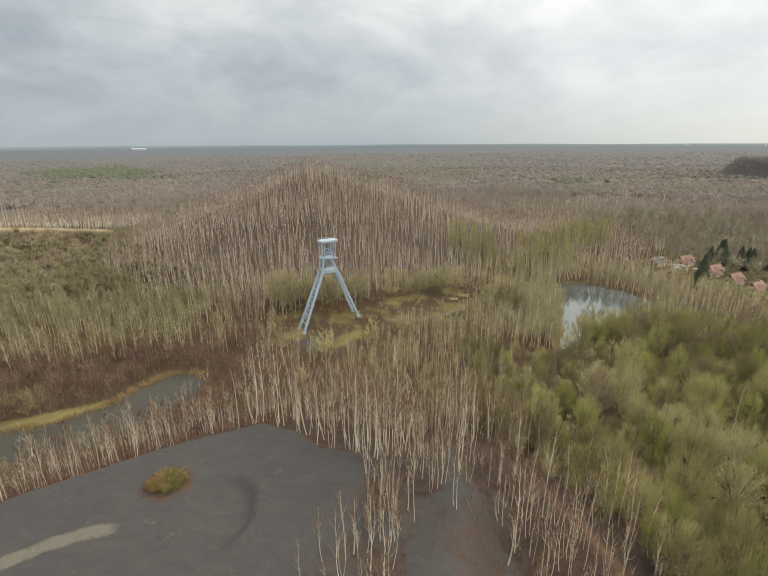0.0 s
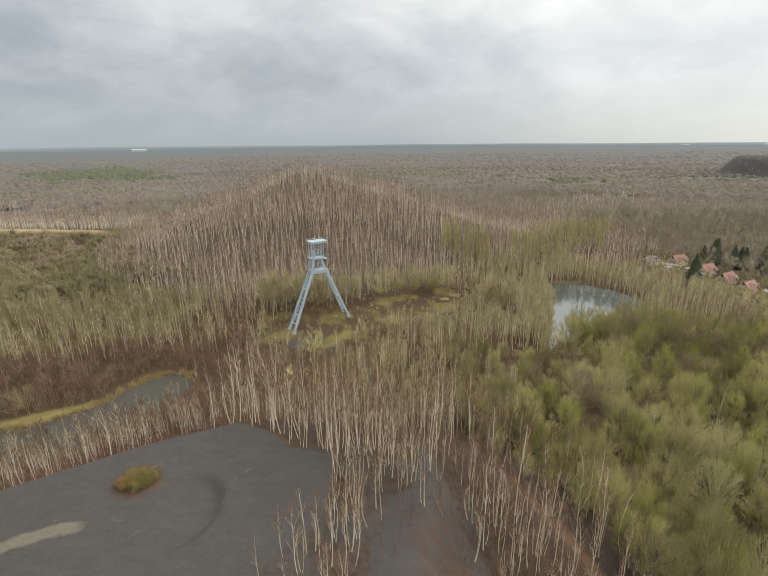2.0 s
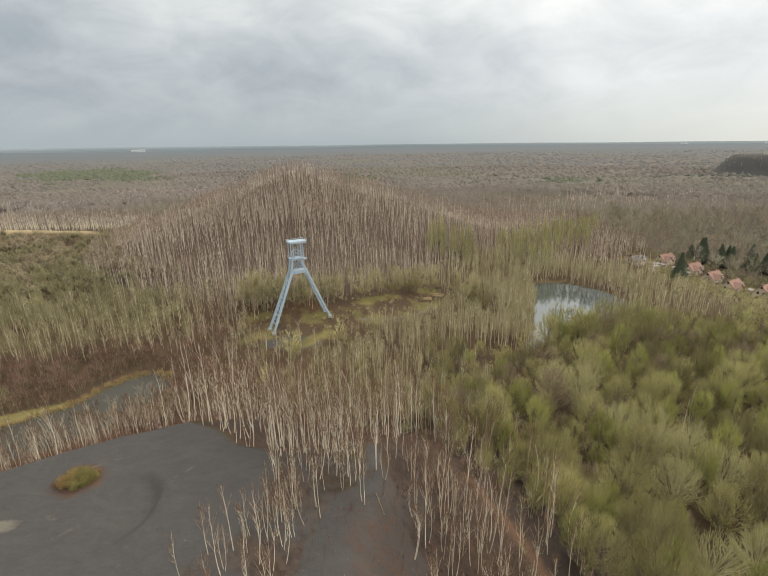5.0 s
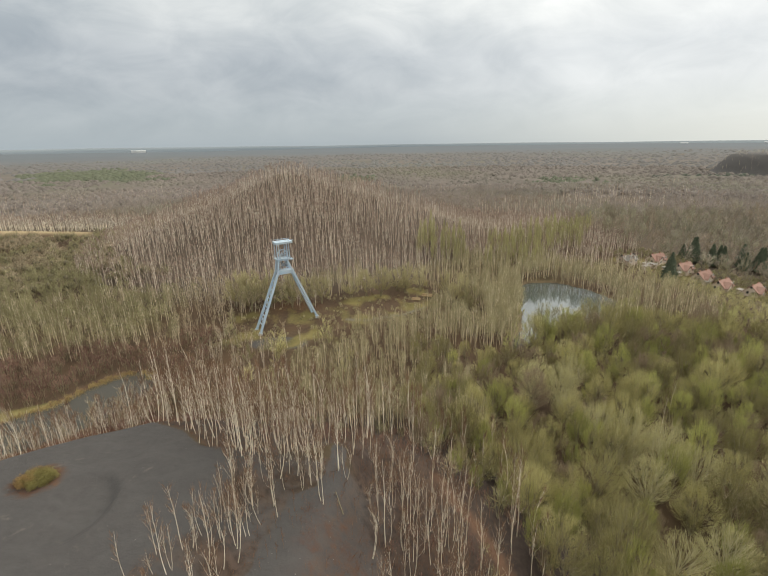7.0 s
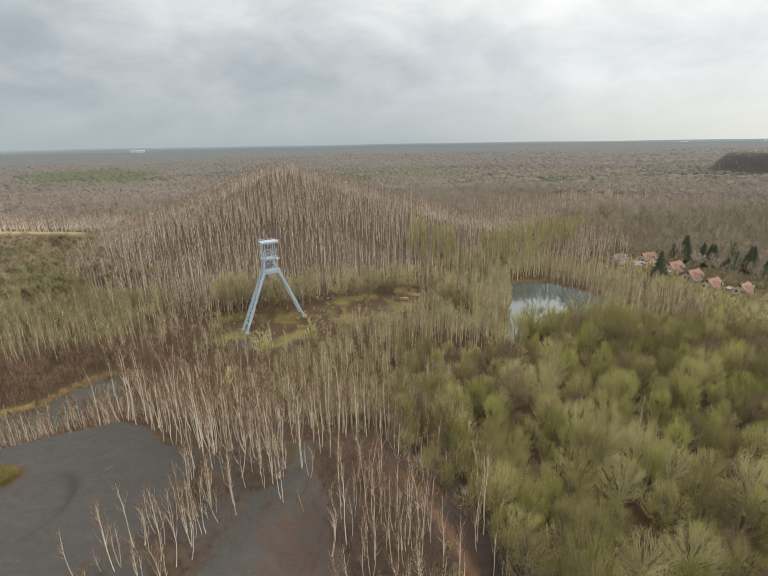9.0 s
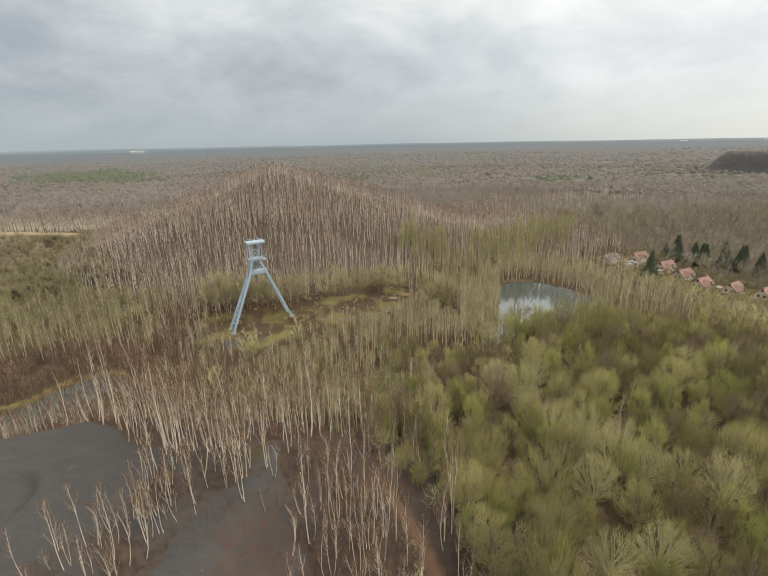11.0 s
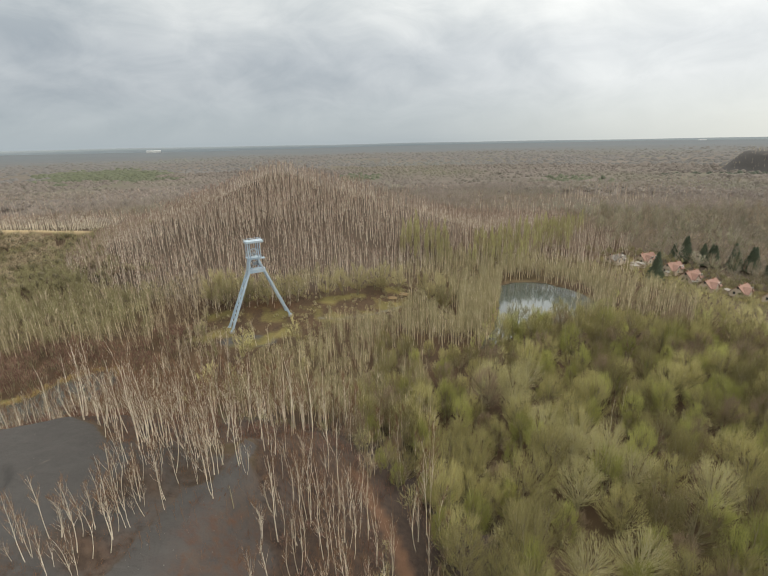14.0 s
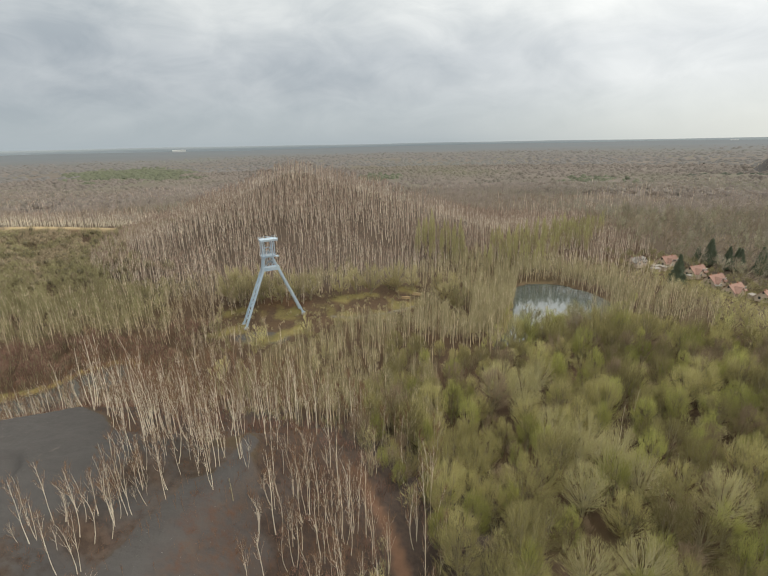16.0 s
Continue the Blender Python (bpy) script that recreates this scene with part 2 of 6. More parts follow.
def ground_material():
    m, k, b = material("ground", 0.95, 0.0, 0.15)
    p = k.pos()
    n1, n2, n3 = k.noise(p, 0.09, 5.0, 0.6), k.noise(p, 0.9, 5.0, 0.65), k.noise(p, 0.012, 4.0, 0.55)
    litter = k.mix(k.span(n2, 0.3, 0.7), (0.042, 0.028, 0.019), (0.10, 0.066, 0.043))
    litter = k.mix(k.span(n1, 0.42, 0.62), litter, (0.085, 0.055, 0.034))
    litter = k.mix(k.math("MULTIPLY", k.span(n3, 0.5, 0.62), 0.4), litter, (0.085, 0.072, 0.038))
    # black mine shale, with paler scuffed streaks and reddish burnt spots
    streak = k.noise(k.scaled(p, 0.30, 0.75, 0.5), 0.5, 6.0, 0.65, 0.9)
    shale = k.mix(k.span(n2, 0.25, 0.75), (0.060, 0.056, 0.0555), (0.074, 0.069, 0.0675))
    shale = k.mix(k.math("MULTIPLY", k.span(streak, 0.48, 0.72), 0.55), shale, (0.084, 0.080, 0.078))
    grain = k.noise(p, 7.0, 3.0, 0.7)
    shale = k.mix(k.math("MULTIPLY", k.span(grain, 0.66, 0.74), 0.35), shale, (0.13, 0.12, 0.11))
    red = k.math("MULTIPLY_ADD", k.span(k.noise(p, 0.45, 6.0, 0.75), 0.50, 0.72), k.attr("burnt"), k.math("MULTIPLY", k.attr("burnt"), 0.10))
    shale = k.mix(k.math("MULTIPLY", red, 0.9), shale, (0.076, 0.042, 0.031))
    ragged = k.math("ADD", k.attr("shale"), k.math("MULTIPLY", k.math("SUBTRACT", n2, 0.5), 0.7))
    # darker, greyer litter on the heap's slopes and bank
    slope_litter = k.mix(k.span(n2, 0.3, 0.7), (0.035, 0.027, 0.024), (0.066, 0.049, 0.041))
    litter = k.mix(k.attr("slope"), litter, slope_litter)
    col = k.mix(k.span(ragged, 0.38, 0.62), litter, shale)
    orange = k.math("MULTIPLY", k.attr("straw"), k.span(n2, 0.35, 0.6))
    col = k.mix(orange, col, k.mix(k.span(n1, 0.4, 0.6), (0.085, 0.043, 0.026), (0.14, 0.078, 0.042)))
    grass = k.math("ADD", k.attr("grass"), k.math("MULTIPLY", k.math("SUBTRACT", n2, 0.5), 0.5))
    green = k.mix(k.span(n1, 0.35, 0.65), (0.105, 0.09, 0.036), (0.20, 0.165, 0.068))
    col = k.mix(k.span(grass, 0.35, 0.65), col, green)
    track = k.math("ADD", k.attr("track"), k.math("MULTIPLY", k.math("SUBTRACT", n2, 0.5), 0.6))
    col = k.mix(k.span(track, 0.4, 0.7), col, k.mix(n2, (0.115, 0.103, 0.084), (0.172, 0.156, 0.128)))
    col = k.mix(k.attr("wood"), col, k.mix(n2, (0.075, 0.058, 0.043), (0.125, 0.098, 0.073)))
    col = k.mix(k.math("MULTIPLY", k.attr("hill"), k.span(n2, 0.2, 0.7, 0.5, 1.0)), col, k.mix(n1, (0.058, 0.044, 0.035), (0.118, 0.090, 0.072)))
    col = k.mix(k.attr("path"), col, k.mix(n2, (0.085, 0.048, 0.032), (0.155, 0.092, 0.062)))
    col = k.mix(k.attr("sand"), col, k.mix(n1, (0.27, 0.20, 0.11), (0.40, 0.32, 0.20)))
    k.put(b.inputs["Base Color"], col)
    k.put(b.inputs["Normal"], k.bump(k.math("ADD", n2, k.math("MULTIPLY", grain, 0.4)), 0.6, 0.35))
    return m


def water_material(name, deep, ripple, ior, gloss):
    m, k, b = material(name, 0.06, 0.0, gloss)
    b.inputs["Base Color"].default_value = (*deep, 1)
    b.inputs["IOR"].default_value = ior
    p = k.scaled(k.pos(), 1.0, 2.2, 1.0)
    k.put(b.inputs["Normal"], k.bump(k.noise(p, 0.9, 3.0, 0.55), ripple, 0.05))
    return m


def canopy_material():
    m, k, b = material("far_bare_canopy", 0.95, 0.0, 0.05)
    p = k.pos()
    stand = k.noise(k.scaled(p, 1.0, 0.5, 0.2), 0.0040, 4.0, 0.6)
    patch = k.noise(k.scaled(p, 1.0, 0.45, 0.2), 0.011, 4.0, 0.65)
    tree = k.noise(p, 0.16, 3.0, 0.7)
    col = k.mix(k.span(patch, 0.32, 0.68), (0.115, 0.099, 0.088), (0.165, 0.142, 0.126))
    col = k.mix(k.math("MULTIPLY", k.span(stand, 0.50, 0.62), 0.6), col, (0.130, 0.124, 0.092))
    col = k.mix(k.math("MULTIPLY", k.span(tree, 0.45, 0.7), 0.3), col, (0.085, 0.074, 0.065))
    # distance haze painted in: canopy colour turns blue-grey as far rises
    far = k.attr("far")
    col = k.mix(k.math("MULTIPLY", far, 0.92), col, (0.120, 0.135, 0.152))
    col = k.mix(k.attr("pine"), col, k.mix(tree, (0.075, 0.086, 0.054), (0.11, 0.117, 0.075)))
    k.put(b.inputs["Base Color"], col)
    return m


MAT["ground"] = ground_material()
MAT["water_grey"] = water_material("grey_pond_water", (0.055, 0.050, 0.041), 0.14, 1.33, 0.16)
MAT["water_bright"] = water_material("still_pond_water", (0.05, 0.065, 0.065), 0.10, 1.7, 0.9)
MAT["canopy"] = canopy_material()


# ---- mesh helpers ----
def mesh_of(name, v, f, mats, mi=None, smooth=False):
    """A mesh from arrays of vertices and triangles."""
    me = bpy.data.meshes.new(name)
    v, f = np.asarray(v, np.float32), np.asarray(f, np.int32)
    me.vertices.add(len(v))
    me.vertices.foreach_set("co", v.ravel())
    me.loops.add(f.size)
    me.loops.foreach_set("vertex_index", f.ravel())
    me.polygons.add(len(f))
    me.polygons.foreach_set("loop_start", np.arange(0, f.size, f.shape[1], dtype=np.int32))
    for key in mats:
        me.materials.append(MAT[key])
    if mi is not None:
        me.polygons.foreach_set("material_index", np.asarray(mi, np.int32))
    if smooth:
        me.polygons.foreach_set("use_smooth", np.ones(len(f), bool))
    me.update(calc_edges=True)
    return me


def part(name, bm, mat, parent, label=""):
    me = bpy.data.meshes.new(name)
    bm.to_mesh(me)
    bm.free()
    me.materials.append(MAT[mat])
    ob = new(name, me)
    ob.parent = parent
    return tagged(ob, label)


def add_box(bm, lo, hi, m=None):
    """A box from corner to corner, moved by m."""
    got = bmesh.ops.create_cube(bm, size=1.0)["verts"]
    lo, hi = Vector(lo), Vector(hi)
    for v in got:
        v.co = Vector([(lo[i] + hi[i]) / 2 + v.co[i] * (hi[i] - lo[i]) for i in range(3)])
        if m is not None:
            v.co = m @ v.co
    return got


def add_beam(bm, p, q, w, d, side=(0, 0, 1)):
    """A rectangular bar from p to q, w across and d deep."""
    p, q = Vector(p), Vector(q)
    t = (q - p).normalized()
    s = t.cross(Vector(side))
    if s.length < 1e-3:
        s = t.cross(Vector((1, 0, 0)))
    s.normalize()
    u = s.cross(t)
    ring = []
    for c in (p, q):
        ring.append([bm.verts.new(c + s * a * w / 2 + u * b * d / 2) for a, b in ((-1, -1), (1, -1), (1, 1), (-1, 1))])
    for i in range(4):
        j = (i + 1) % 4
        bm.faces.new((ring[0][i], ring[0][j], ring[1][j], ring[1][i]))
    bm.faces.new(ring[0][::-1])
    bm.faces.new(ring[1])


# ---- terrain ----
def smooth01(a, b, x):
    t = np.clip((x - a) / (b - a), 0, 1)
    return t * t * (3 - 2 * t)


def inside(poly, x, y):
    """Signed distance to a polygon, negative inside."""
    best = np.full(np.shape(x), 1e18)
    odd = np.zeros(np.shape(x), bool)
    for (ax, ay), (bx, by) in zip(poly, poly[1:] + poly[:1]):
        ex, ey = bx - ax, by - ay
        t = np.clip(((x - ax) * ex + (y - ay) * ey) / (ex * ex + ey * ey), 0, 1)
        best = np.minimum(best, (x - ax - t * ex) ** 2 + (y - ay - t * ey) ** 2)
        if ay != by:
            odd ^= ((ay > y) != (by > y)) & (x < ex * (y - ay) / ey + ax)
    return np.sqrt(best) * np.where(odd, -1.0, 1.0)


def along(line, x, y):
    """Distance to an open line."""
    best = np.full(np.shape(x), 1e18)
    for (ax, ay), (bx, by) in zip(line, line[1:]):
        ex, ey = bx - ax, by - ay
        t = np.clip(((x - ax) * ex + (y - ay) * ey) / (ex * ex + ey * ey), 0, 1)
        best = np.minimum(best, (x - ax - t * ex) ** 2 + (y - ay - t * ey) ** 2)
    return np.sqrt(best)


def wander(x, y, s, seed=0.0):
    """Cheap smooth noise from sines, about -1 to 1."""
    a = np.sin(x / s + 1.7 * np.sin(y / s * 0.7 + seed) + seed)
    b = np.sin(y / s * 1.3 + 1.3 * np.sin(x / s * 0.9 - seed * 2) + seed * 3)
    c = np.sin((x + y) / s * 2.1 + 2.0 * np.sin((x - y) / s * 1.1 + seed))
    return (a + b + 0.6 * c) / 2.6


HEAP = [(-110, -80), (2, -80), (5, 25), (7, 38), (8.5, 46), (10.5, 52), (11.5, 58), (9.8, 63.5), (5.0, 60), (-3.0, 54), (-10.4, 56), (-14.6, 60), (-20.4, 62.4), (-28, 59), (-36.2, 54.2), (-48, 46.6), (-75, 27)]
PLATEAU = [(-110, -80), (-15, -80), (-12, 25), (-9.5, 35), (-8.0, 38.3), (-5.0, 40.3), (-3.9, 43), (-3.7, 48), (-3.6, 53), (-10.4, 56), (-14.6, 60), (-20.4, 62.4), (-28, 59), (-36.2, 54.2), (-48, 46.6), (-75, 27)]
LOWER = [(-6, -80), (32, -80), (25, 25), (20, 40), (18, 47), (15, 51.5), (12.5, 55.5), (10.8, 61), (9.6, 62), (9.7, 56.6), (8.1, 51.7), (4.8, 50.2), (3.8, 46.4), (3.1, 42.8), (2.5, 38.6), (0, 25)]
WAY = [(0, 25), (2.6, 38.6), (3.3, 42.8), (4.0, 46.4), (5.2, 50.0), (8.5, 51.9), (10.0, 56.6), (9.8, 62)]
POND_L = [(-150, 86), (-128, 98), (-114, 104.5), (-106, 106.7), (-99, 108.2), (-93.6, 110.4), (-89.4, 114.7), (-85.4, 117.7), (-81.9, 124.8), (-78.2, 133), (-75.3, 137.2), (-69.5, 139.5), (-65.5, 138.5), (-62, 132), (-64, 120), (-72, 108), (-88, 96), (-118, 80), (-150, 68)]
POND_R = [(93, 240), (101, 245), (113, 246), (121, 241), (127, 232), (132, 221), (133, 209), (126, 199), (112, 190), (98, 182), (86, 174), (75, 164), (68, 160), (71, 168), (78, 180), (84, 200), (89, 222)]
CLEARING = [(-47, 167), (-36, 161), (-27, 158), (-14, 157), (-4, 164), (9, 181), (26, 186), (40, 196), (48, 208), (44, 216), (36, 217), (20, 205), (4, 197), (-13, 188), (-32, 184), (-46, 177)]
TRACK = [(-60, 27), (-41.6, 36.8), (-38.1, 39.2), (-34.5, 40.7), (-29.5, 41.6)]
ROAD = [(-40, 160), (-16, 163), (1, 180), (8, 178), (25.8, 188), (37, 198)]
STRIP = [(30, 154), (50, 150), (66, 154), (67, 158), (50, 155.5), (30, 159)]
REDPATH = [(41, 36), (38.5, 46), (36.5, 54), (33.8, 59.2), (30.7, 64.5), (28, 69)]
VILLAGE = [(164, 290), (166, 272), (188, 262), (194, 240), (200, 226), (216, 206), (250, 186), (280, 178), (290, 208), (244, 222), (226, 238), (213, 256), (203, 290), (190, 295)]
HILL, FARTIP = (-54.0, 336.0), (815.0, 905.0)


def height(x, y):
    """The ground's height at arrays of places."""
    x, y = np.asarray(x, float), np.asarray(y, float)
    base = -5.5 + 5.5 * np.exp(-(((x + 25) / 75) ** 2 + ((y - 185) / 40) ** 2)) + 4.0 * smooth01(220, 420, y)
    base = base + 0.5 * wander(x, y, 17.0, 2.0) - 4.5 * np.exp(-(((x - 215) / 50) ** 2 + ((y - 255) / 60) ** 2))
    base = base - 1.4 * np.exp(-(((x + 23) / 22) ** 2 + ((y - 176) / 20) ** 2))
    r = np.hypot((x - HILL[0]), (y - HILL[1]) * 1.0)
    # a rounded top, steep flanks and a long flared foot
    rr = r * (1 + 0.05 * wander(x, y, 30.0, 5.0))
    cone = sum(np.interp(rr + k, (0, 8, 20, 32, 45, 58, 70, 88, 108, 128, 150, 200), (51.8, 50.3, 46.0, 41.3, 36.2, 31.8, 27.8, 22.0, 14.5, 7.0, -1.0, -30.0)) for k in (-4, 0, 4)) / 3 + 0.9 * wander(x, y, 14.0, 5.0)
    base = base + np.logaddexp(cone / 4.0, 0) * 4.0
    base = base + 9.0 * np.exp(-(((x - 60) / 130) ** 2 + ((y - 330) / 60) ** 2))
    base = base + 3.0 * smooth01(9, 3, np.abs(y - 402 + 0.05 * (x + 290))) * smooth01(-235, -265, x)
    q = np.hypot(x - FARTIP[0], y - FARTIP[1])
    base = base + np.clip((138 - q) * 1.15, 0, 40)
    d = inside(HEAP, x, y)
    way = np.interp(y, [p[1] for p in WAY], [p[0] for p in WAY])
    top = 29.5 - 5.2 * smooth01(-5.5, way - 1.0, x) + 0.2 * wander(x, y, 6.0, 1.0)
    # an old dug hollow on the plateau, steeper on its far side
    e = np.hypot((x + 21.0) / 4.9, (y - 43.5) / 6.2)
    top = top - 0.8 * smooth01(1.06, 0.75, e) * smooth01(-26, -17.5, x) + 0.25 * np.exp(-((e - 1.08) / 0.10) ** 2) * smooth01(-24, -17, x)
    run = np.clip(d + 0.5, 0, None)
    east = smooth01(2, 11, x) * smooth01(72, 62, y)
    fall = np.interp(run, (0, 2, 5, 10, 18, 26, 40, 60, 90), (0, 1.4, 4.6, 9.6, 13.4, 16.6, 21.5, 28, 40))
    heap = top - 0.66 * run * (1 - east) - fall * east + 0.7 * wander(x, y, 5.0, 3.0) * smooth01(0, 8, d)
    k = 1.2
    z = np.logaddexp(base / k, heap / k) * k
    for pond, level in ((POND_L, -4.0), (POND_R, -6.0)):
        w = smooth01(3.5, -2.5, inside(pond, x, y) + 0.9 * wander(x, y, 3.0, 4.0))
        z = z * (1 - w) + (level - 1.5) * w
        shore = inside(pond, x, y)
        near = smooth01(9.0, 2.0, shore) * (1 - w)
        z = np.where(near > 0, z * (1 - near) + np.clip(z, level + 0.25, level + 1.2) * near, z)
    return z


def stretch(lo, hi, step, zones, grow=1.10, ends=(-4900, 4900), tip=(0, 0)):
    """Coordinates with the given fine zones (from, to, step), growing outwards to the ends."""
    out = [lo]
    while out[-1] < hi:
        s = min([z[2] for z in zones if z[0] <= out[-1] < z[1]] + [step])
        out.append(out[-1] + s)
    s = step
    while out[-1] < ends[1]:
        s *= grow
        out.append(out[-1] + (min(s, 16.0) if tip[0] < out[-1] < tip[1] else s))
    s = step
    while out[0] > ends[0]:
        s *= grow
        out.insert(0, out[0] - s)
    return np.array(out)


def build_ground():
    xs = stretch(-180, 250, 5.0, [(-36, -12, 0.6), (-62, 42, 1.0), (-120, 140, 2.4)], tip=(630, 970))
    ys = stretch(10, 430, 6.0, [(33, 56, 0.6), (28, 66, 1.0), (66, 250, 2.4)], ends=(-700, 4900), tip=(740, 1070))
    gx, gy = np.meshgrid(xs, ys)
    z = height(gx, gy)
    v = np.stack([gx.ravel(), gy.ravel(), z.ravel()], 1)
    n, m = len(xs), len(ys)
    i = (np.arange(m - 1)[:, None] * n + np.arange(n - 1)[None, :]).ravel()
    f = np.stack([i, i + 1, i + n + 1, i + n], 1)
    me = mesh_of("ground", v, f, ["ground"], smooth=True)
    x, y = v[:, 0], v[:, 1]
    shale = np.maximum(smooth01(2.0, -0.6, inside(PLATEAU, x, y)), smooth01(3.2, -2.6, inside(LOWER, x, y) + 1.2 * wander(x, y, 2.2, 5.0)))
    shale = np.maximum(shale, 0.9 * smooth01(7.0, 3.0, np.hypot((x + 24) / 2.4, y - 160.5)))
    shale = np.maximum(shale, 1.0 * smooth01(0.2, -0.1, np.hypot((x - FARTIP[0]) / 150, (y - FARTIP[1]) / 150) - 1))
    heap = inside(HEAP, x, y)
    shale = np.maximum(shale, 0.52 * smooth01(-7, 0, x) * smooth01(18, 5, heap) * (0.8 + 0.45 * wander(x, y, 3.0, 1.0)))
    slope = smooth01(0.0, 2.5, heap) * smooth01(60, 40, heap)
    bank = smooth01(-0.8, 1.0, inside(PLATEAU, x, y)) * smooth01(-12, -9, x) * smooth01(0.5, -1.5, x - np.interp(y, [p[1] for p in WAY], [p[0] for p in WAY])) * smooth01(62, 56, y)
    slope = np.maximum(slope, 0.8 * bank)
    shale = np.maximum(shale, bank * (0.52 + 0.2 * wander(x, y, 2.2, 2.0)))
    straw = 0.38 * smooth01(0.2, 2.5, heap) * smooth01(30, 14, heap) * smooth01(-8, 4, x) * (0.6 + 0.5 * wander(x, y, 3.0, 3.0))
    straw = np.maximum(straw, bank * (0.08 + 0.38 * wander(x, y, 2.0, 7.0)))
    straw = np.maximum(straw, 0.25 * smooth01(0.2, 2.0, heap) * smooth01(8, 3, heap))
    straw = np.maximum(straw, smooth01(5.0, 2.0, np.abs(inside(POND_L, x, y) - 1.0)))
    straw = np.maximum(straw, 0.8 * smooth01(10, 4, np.hypot((x + 22) / 1.6, y - 190)))
    straw = np.maximum(straw, 0.9 * smooth01(3.70, 2.90, np.hypot(x - (-29.0), y - 48.6) + 0.4 * wander(x, y, 1.2, 3.0)))
    sand = smooth01(7, 4, np.abs(y - 402 + 0.05 * (x + 290))) * smooth01(-235, -260, x)
    sand = np.maximum(sand, 0.30 * smooth01(1.3, 0.3, np.abs(inside(POND_R, x, y) - 1.2)))
    burnt = 0.95 * smooth01(4.5, 8, x - 0.15 * (45 - y)) * smooth01(54, 47, y) + 0.05
    grass = smooth01(11, 1, inside(CLEARING, x, y)) * (0.38 + 0.5 * wander(x, y, 4.0, 6.0))
    grass = np.maximum(grass, 0.85 * smooth01(8, 2, along([(-150, 93), (-116, 108), (-104, 112.5), (-96, 117), (-90, 120)], x, y)))
    track = 0.85 * smooth01(2.0, 0.3, along(TRACK, x, y)) * smooth01(-28.5, -34, x)
    track = np.maximum(track, 0.8 * smooth01(1.8, 0.5, along(ROAD[2:], x, y)))
    for scuff in ([(-28.7, 42.4), (-24.8, 41.6), (-20.2, 39.4), (-17, 38), (-15.5, 40), (-16.4, 44.5), (-16.1, 49.2), (-14.1, 51.2)], [(-26, 39.1), (-24.2, 40.8), (-21.8, 41.2)], [(-17, 38), (-15.6, 36.7), (-16.6, 34.9)], [(-33, 47), (-27, 52.5), (-21, 55)]):
        track = np.maximum(track, 0.43 * smooth01(0.95, 0.15, along(scuff, x, y) + 0.25 * wander(x, y, 1.3, 2.0)))
    path = smooth01(1.6, 0.8, along(REDPATH, x, y))
    wood = np.maximum(smooth01(395, 440, y), smooth01(185, 215, x) * smooth01(150, 200, y)) * smooth01(0.0, 0.2, np.hypot((x - FARTIP[0]) / 150, (y - FARTIP[1]) / 150) - 1)
    garden = smooth01(3, -2, inside(VILLAGE, x, y))
    wood, grass = wood * (1 - garden), np.maximum(grass, garden * (0.55 + 0.3 * wander(x, y, 5.0, 1.0)))
    hill = smooth01(150, 125, np.hypot(x - HILL[0], y - HILL[1]))
    # the trodden way along the foot of the bank
    worn = smooth01(1.5, 0.7, along([(p[0] + 0.6, p[1]) for p in WAY], x, y))
    shale, burnt, slope, straw = np.maximum(shale, worn), burnt * (1 - worn), slope * (1 - worn), straw * (1 - worn)
    for key, value in (("hill", hill), ("wood", wood), ("slope", slope), ("shale", shale), ("straw", straw), ("burnt", burnt), ("grass", grass), ("track", track), ("sand", sand), ("path", path)):
        me.attributes.new(key, "FLOAT", "POINT").data.foreach_set("value", value.astype(np.float32))
    return tagged(new("ground", me), "rolling ground of brown leaf litter, black shale and grass", "ground", kind="structure")


def build_water(name, poly, level, mat, label):
    bm = bmesh.new()
    turn = 1.0 if sum(a[0] * b[1] - b[0] * a[1] for a, b in zip(poly, poly[1:] + poly[:1])) > 0 else -1.0
    top = []
    for a, p, b in zip(poly[-1:] + poly[:-1], poly, poly[1:] + poly[:1]):
        side = Vector((b[1] - a[1], a[0] - b[0])).normalized() * turn * 3.0
        top.append(bm.verts.new((p[0] + side.x, p[1] + side.y, level)))
    bm.faces.new(top)
    bmesh.ops.triangulate(bm, faces=bm.faces[:])
    bmesh.ops.recalc_face_normals(bm, faces=bm.faces[:])
    if sum(f.normal.z for f in bm.faces) < 0:
        bmesh.ops.reverse_faces(bm, faces=bm.faces[:])
    ob = part(name, bm, mat, None)
    return tagged(ob, label, "pond", kind="structure")


build_ground()
build_water("water", POND_L, -4.0, "water_grey", "grey pond water below the spoil heap")
build_water("water", POND_R, -6.0, "water_bright", "still pond water mirroring pale sky and trees")


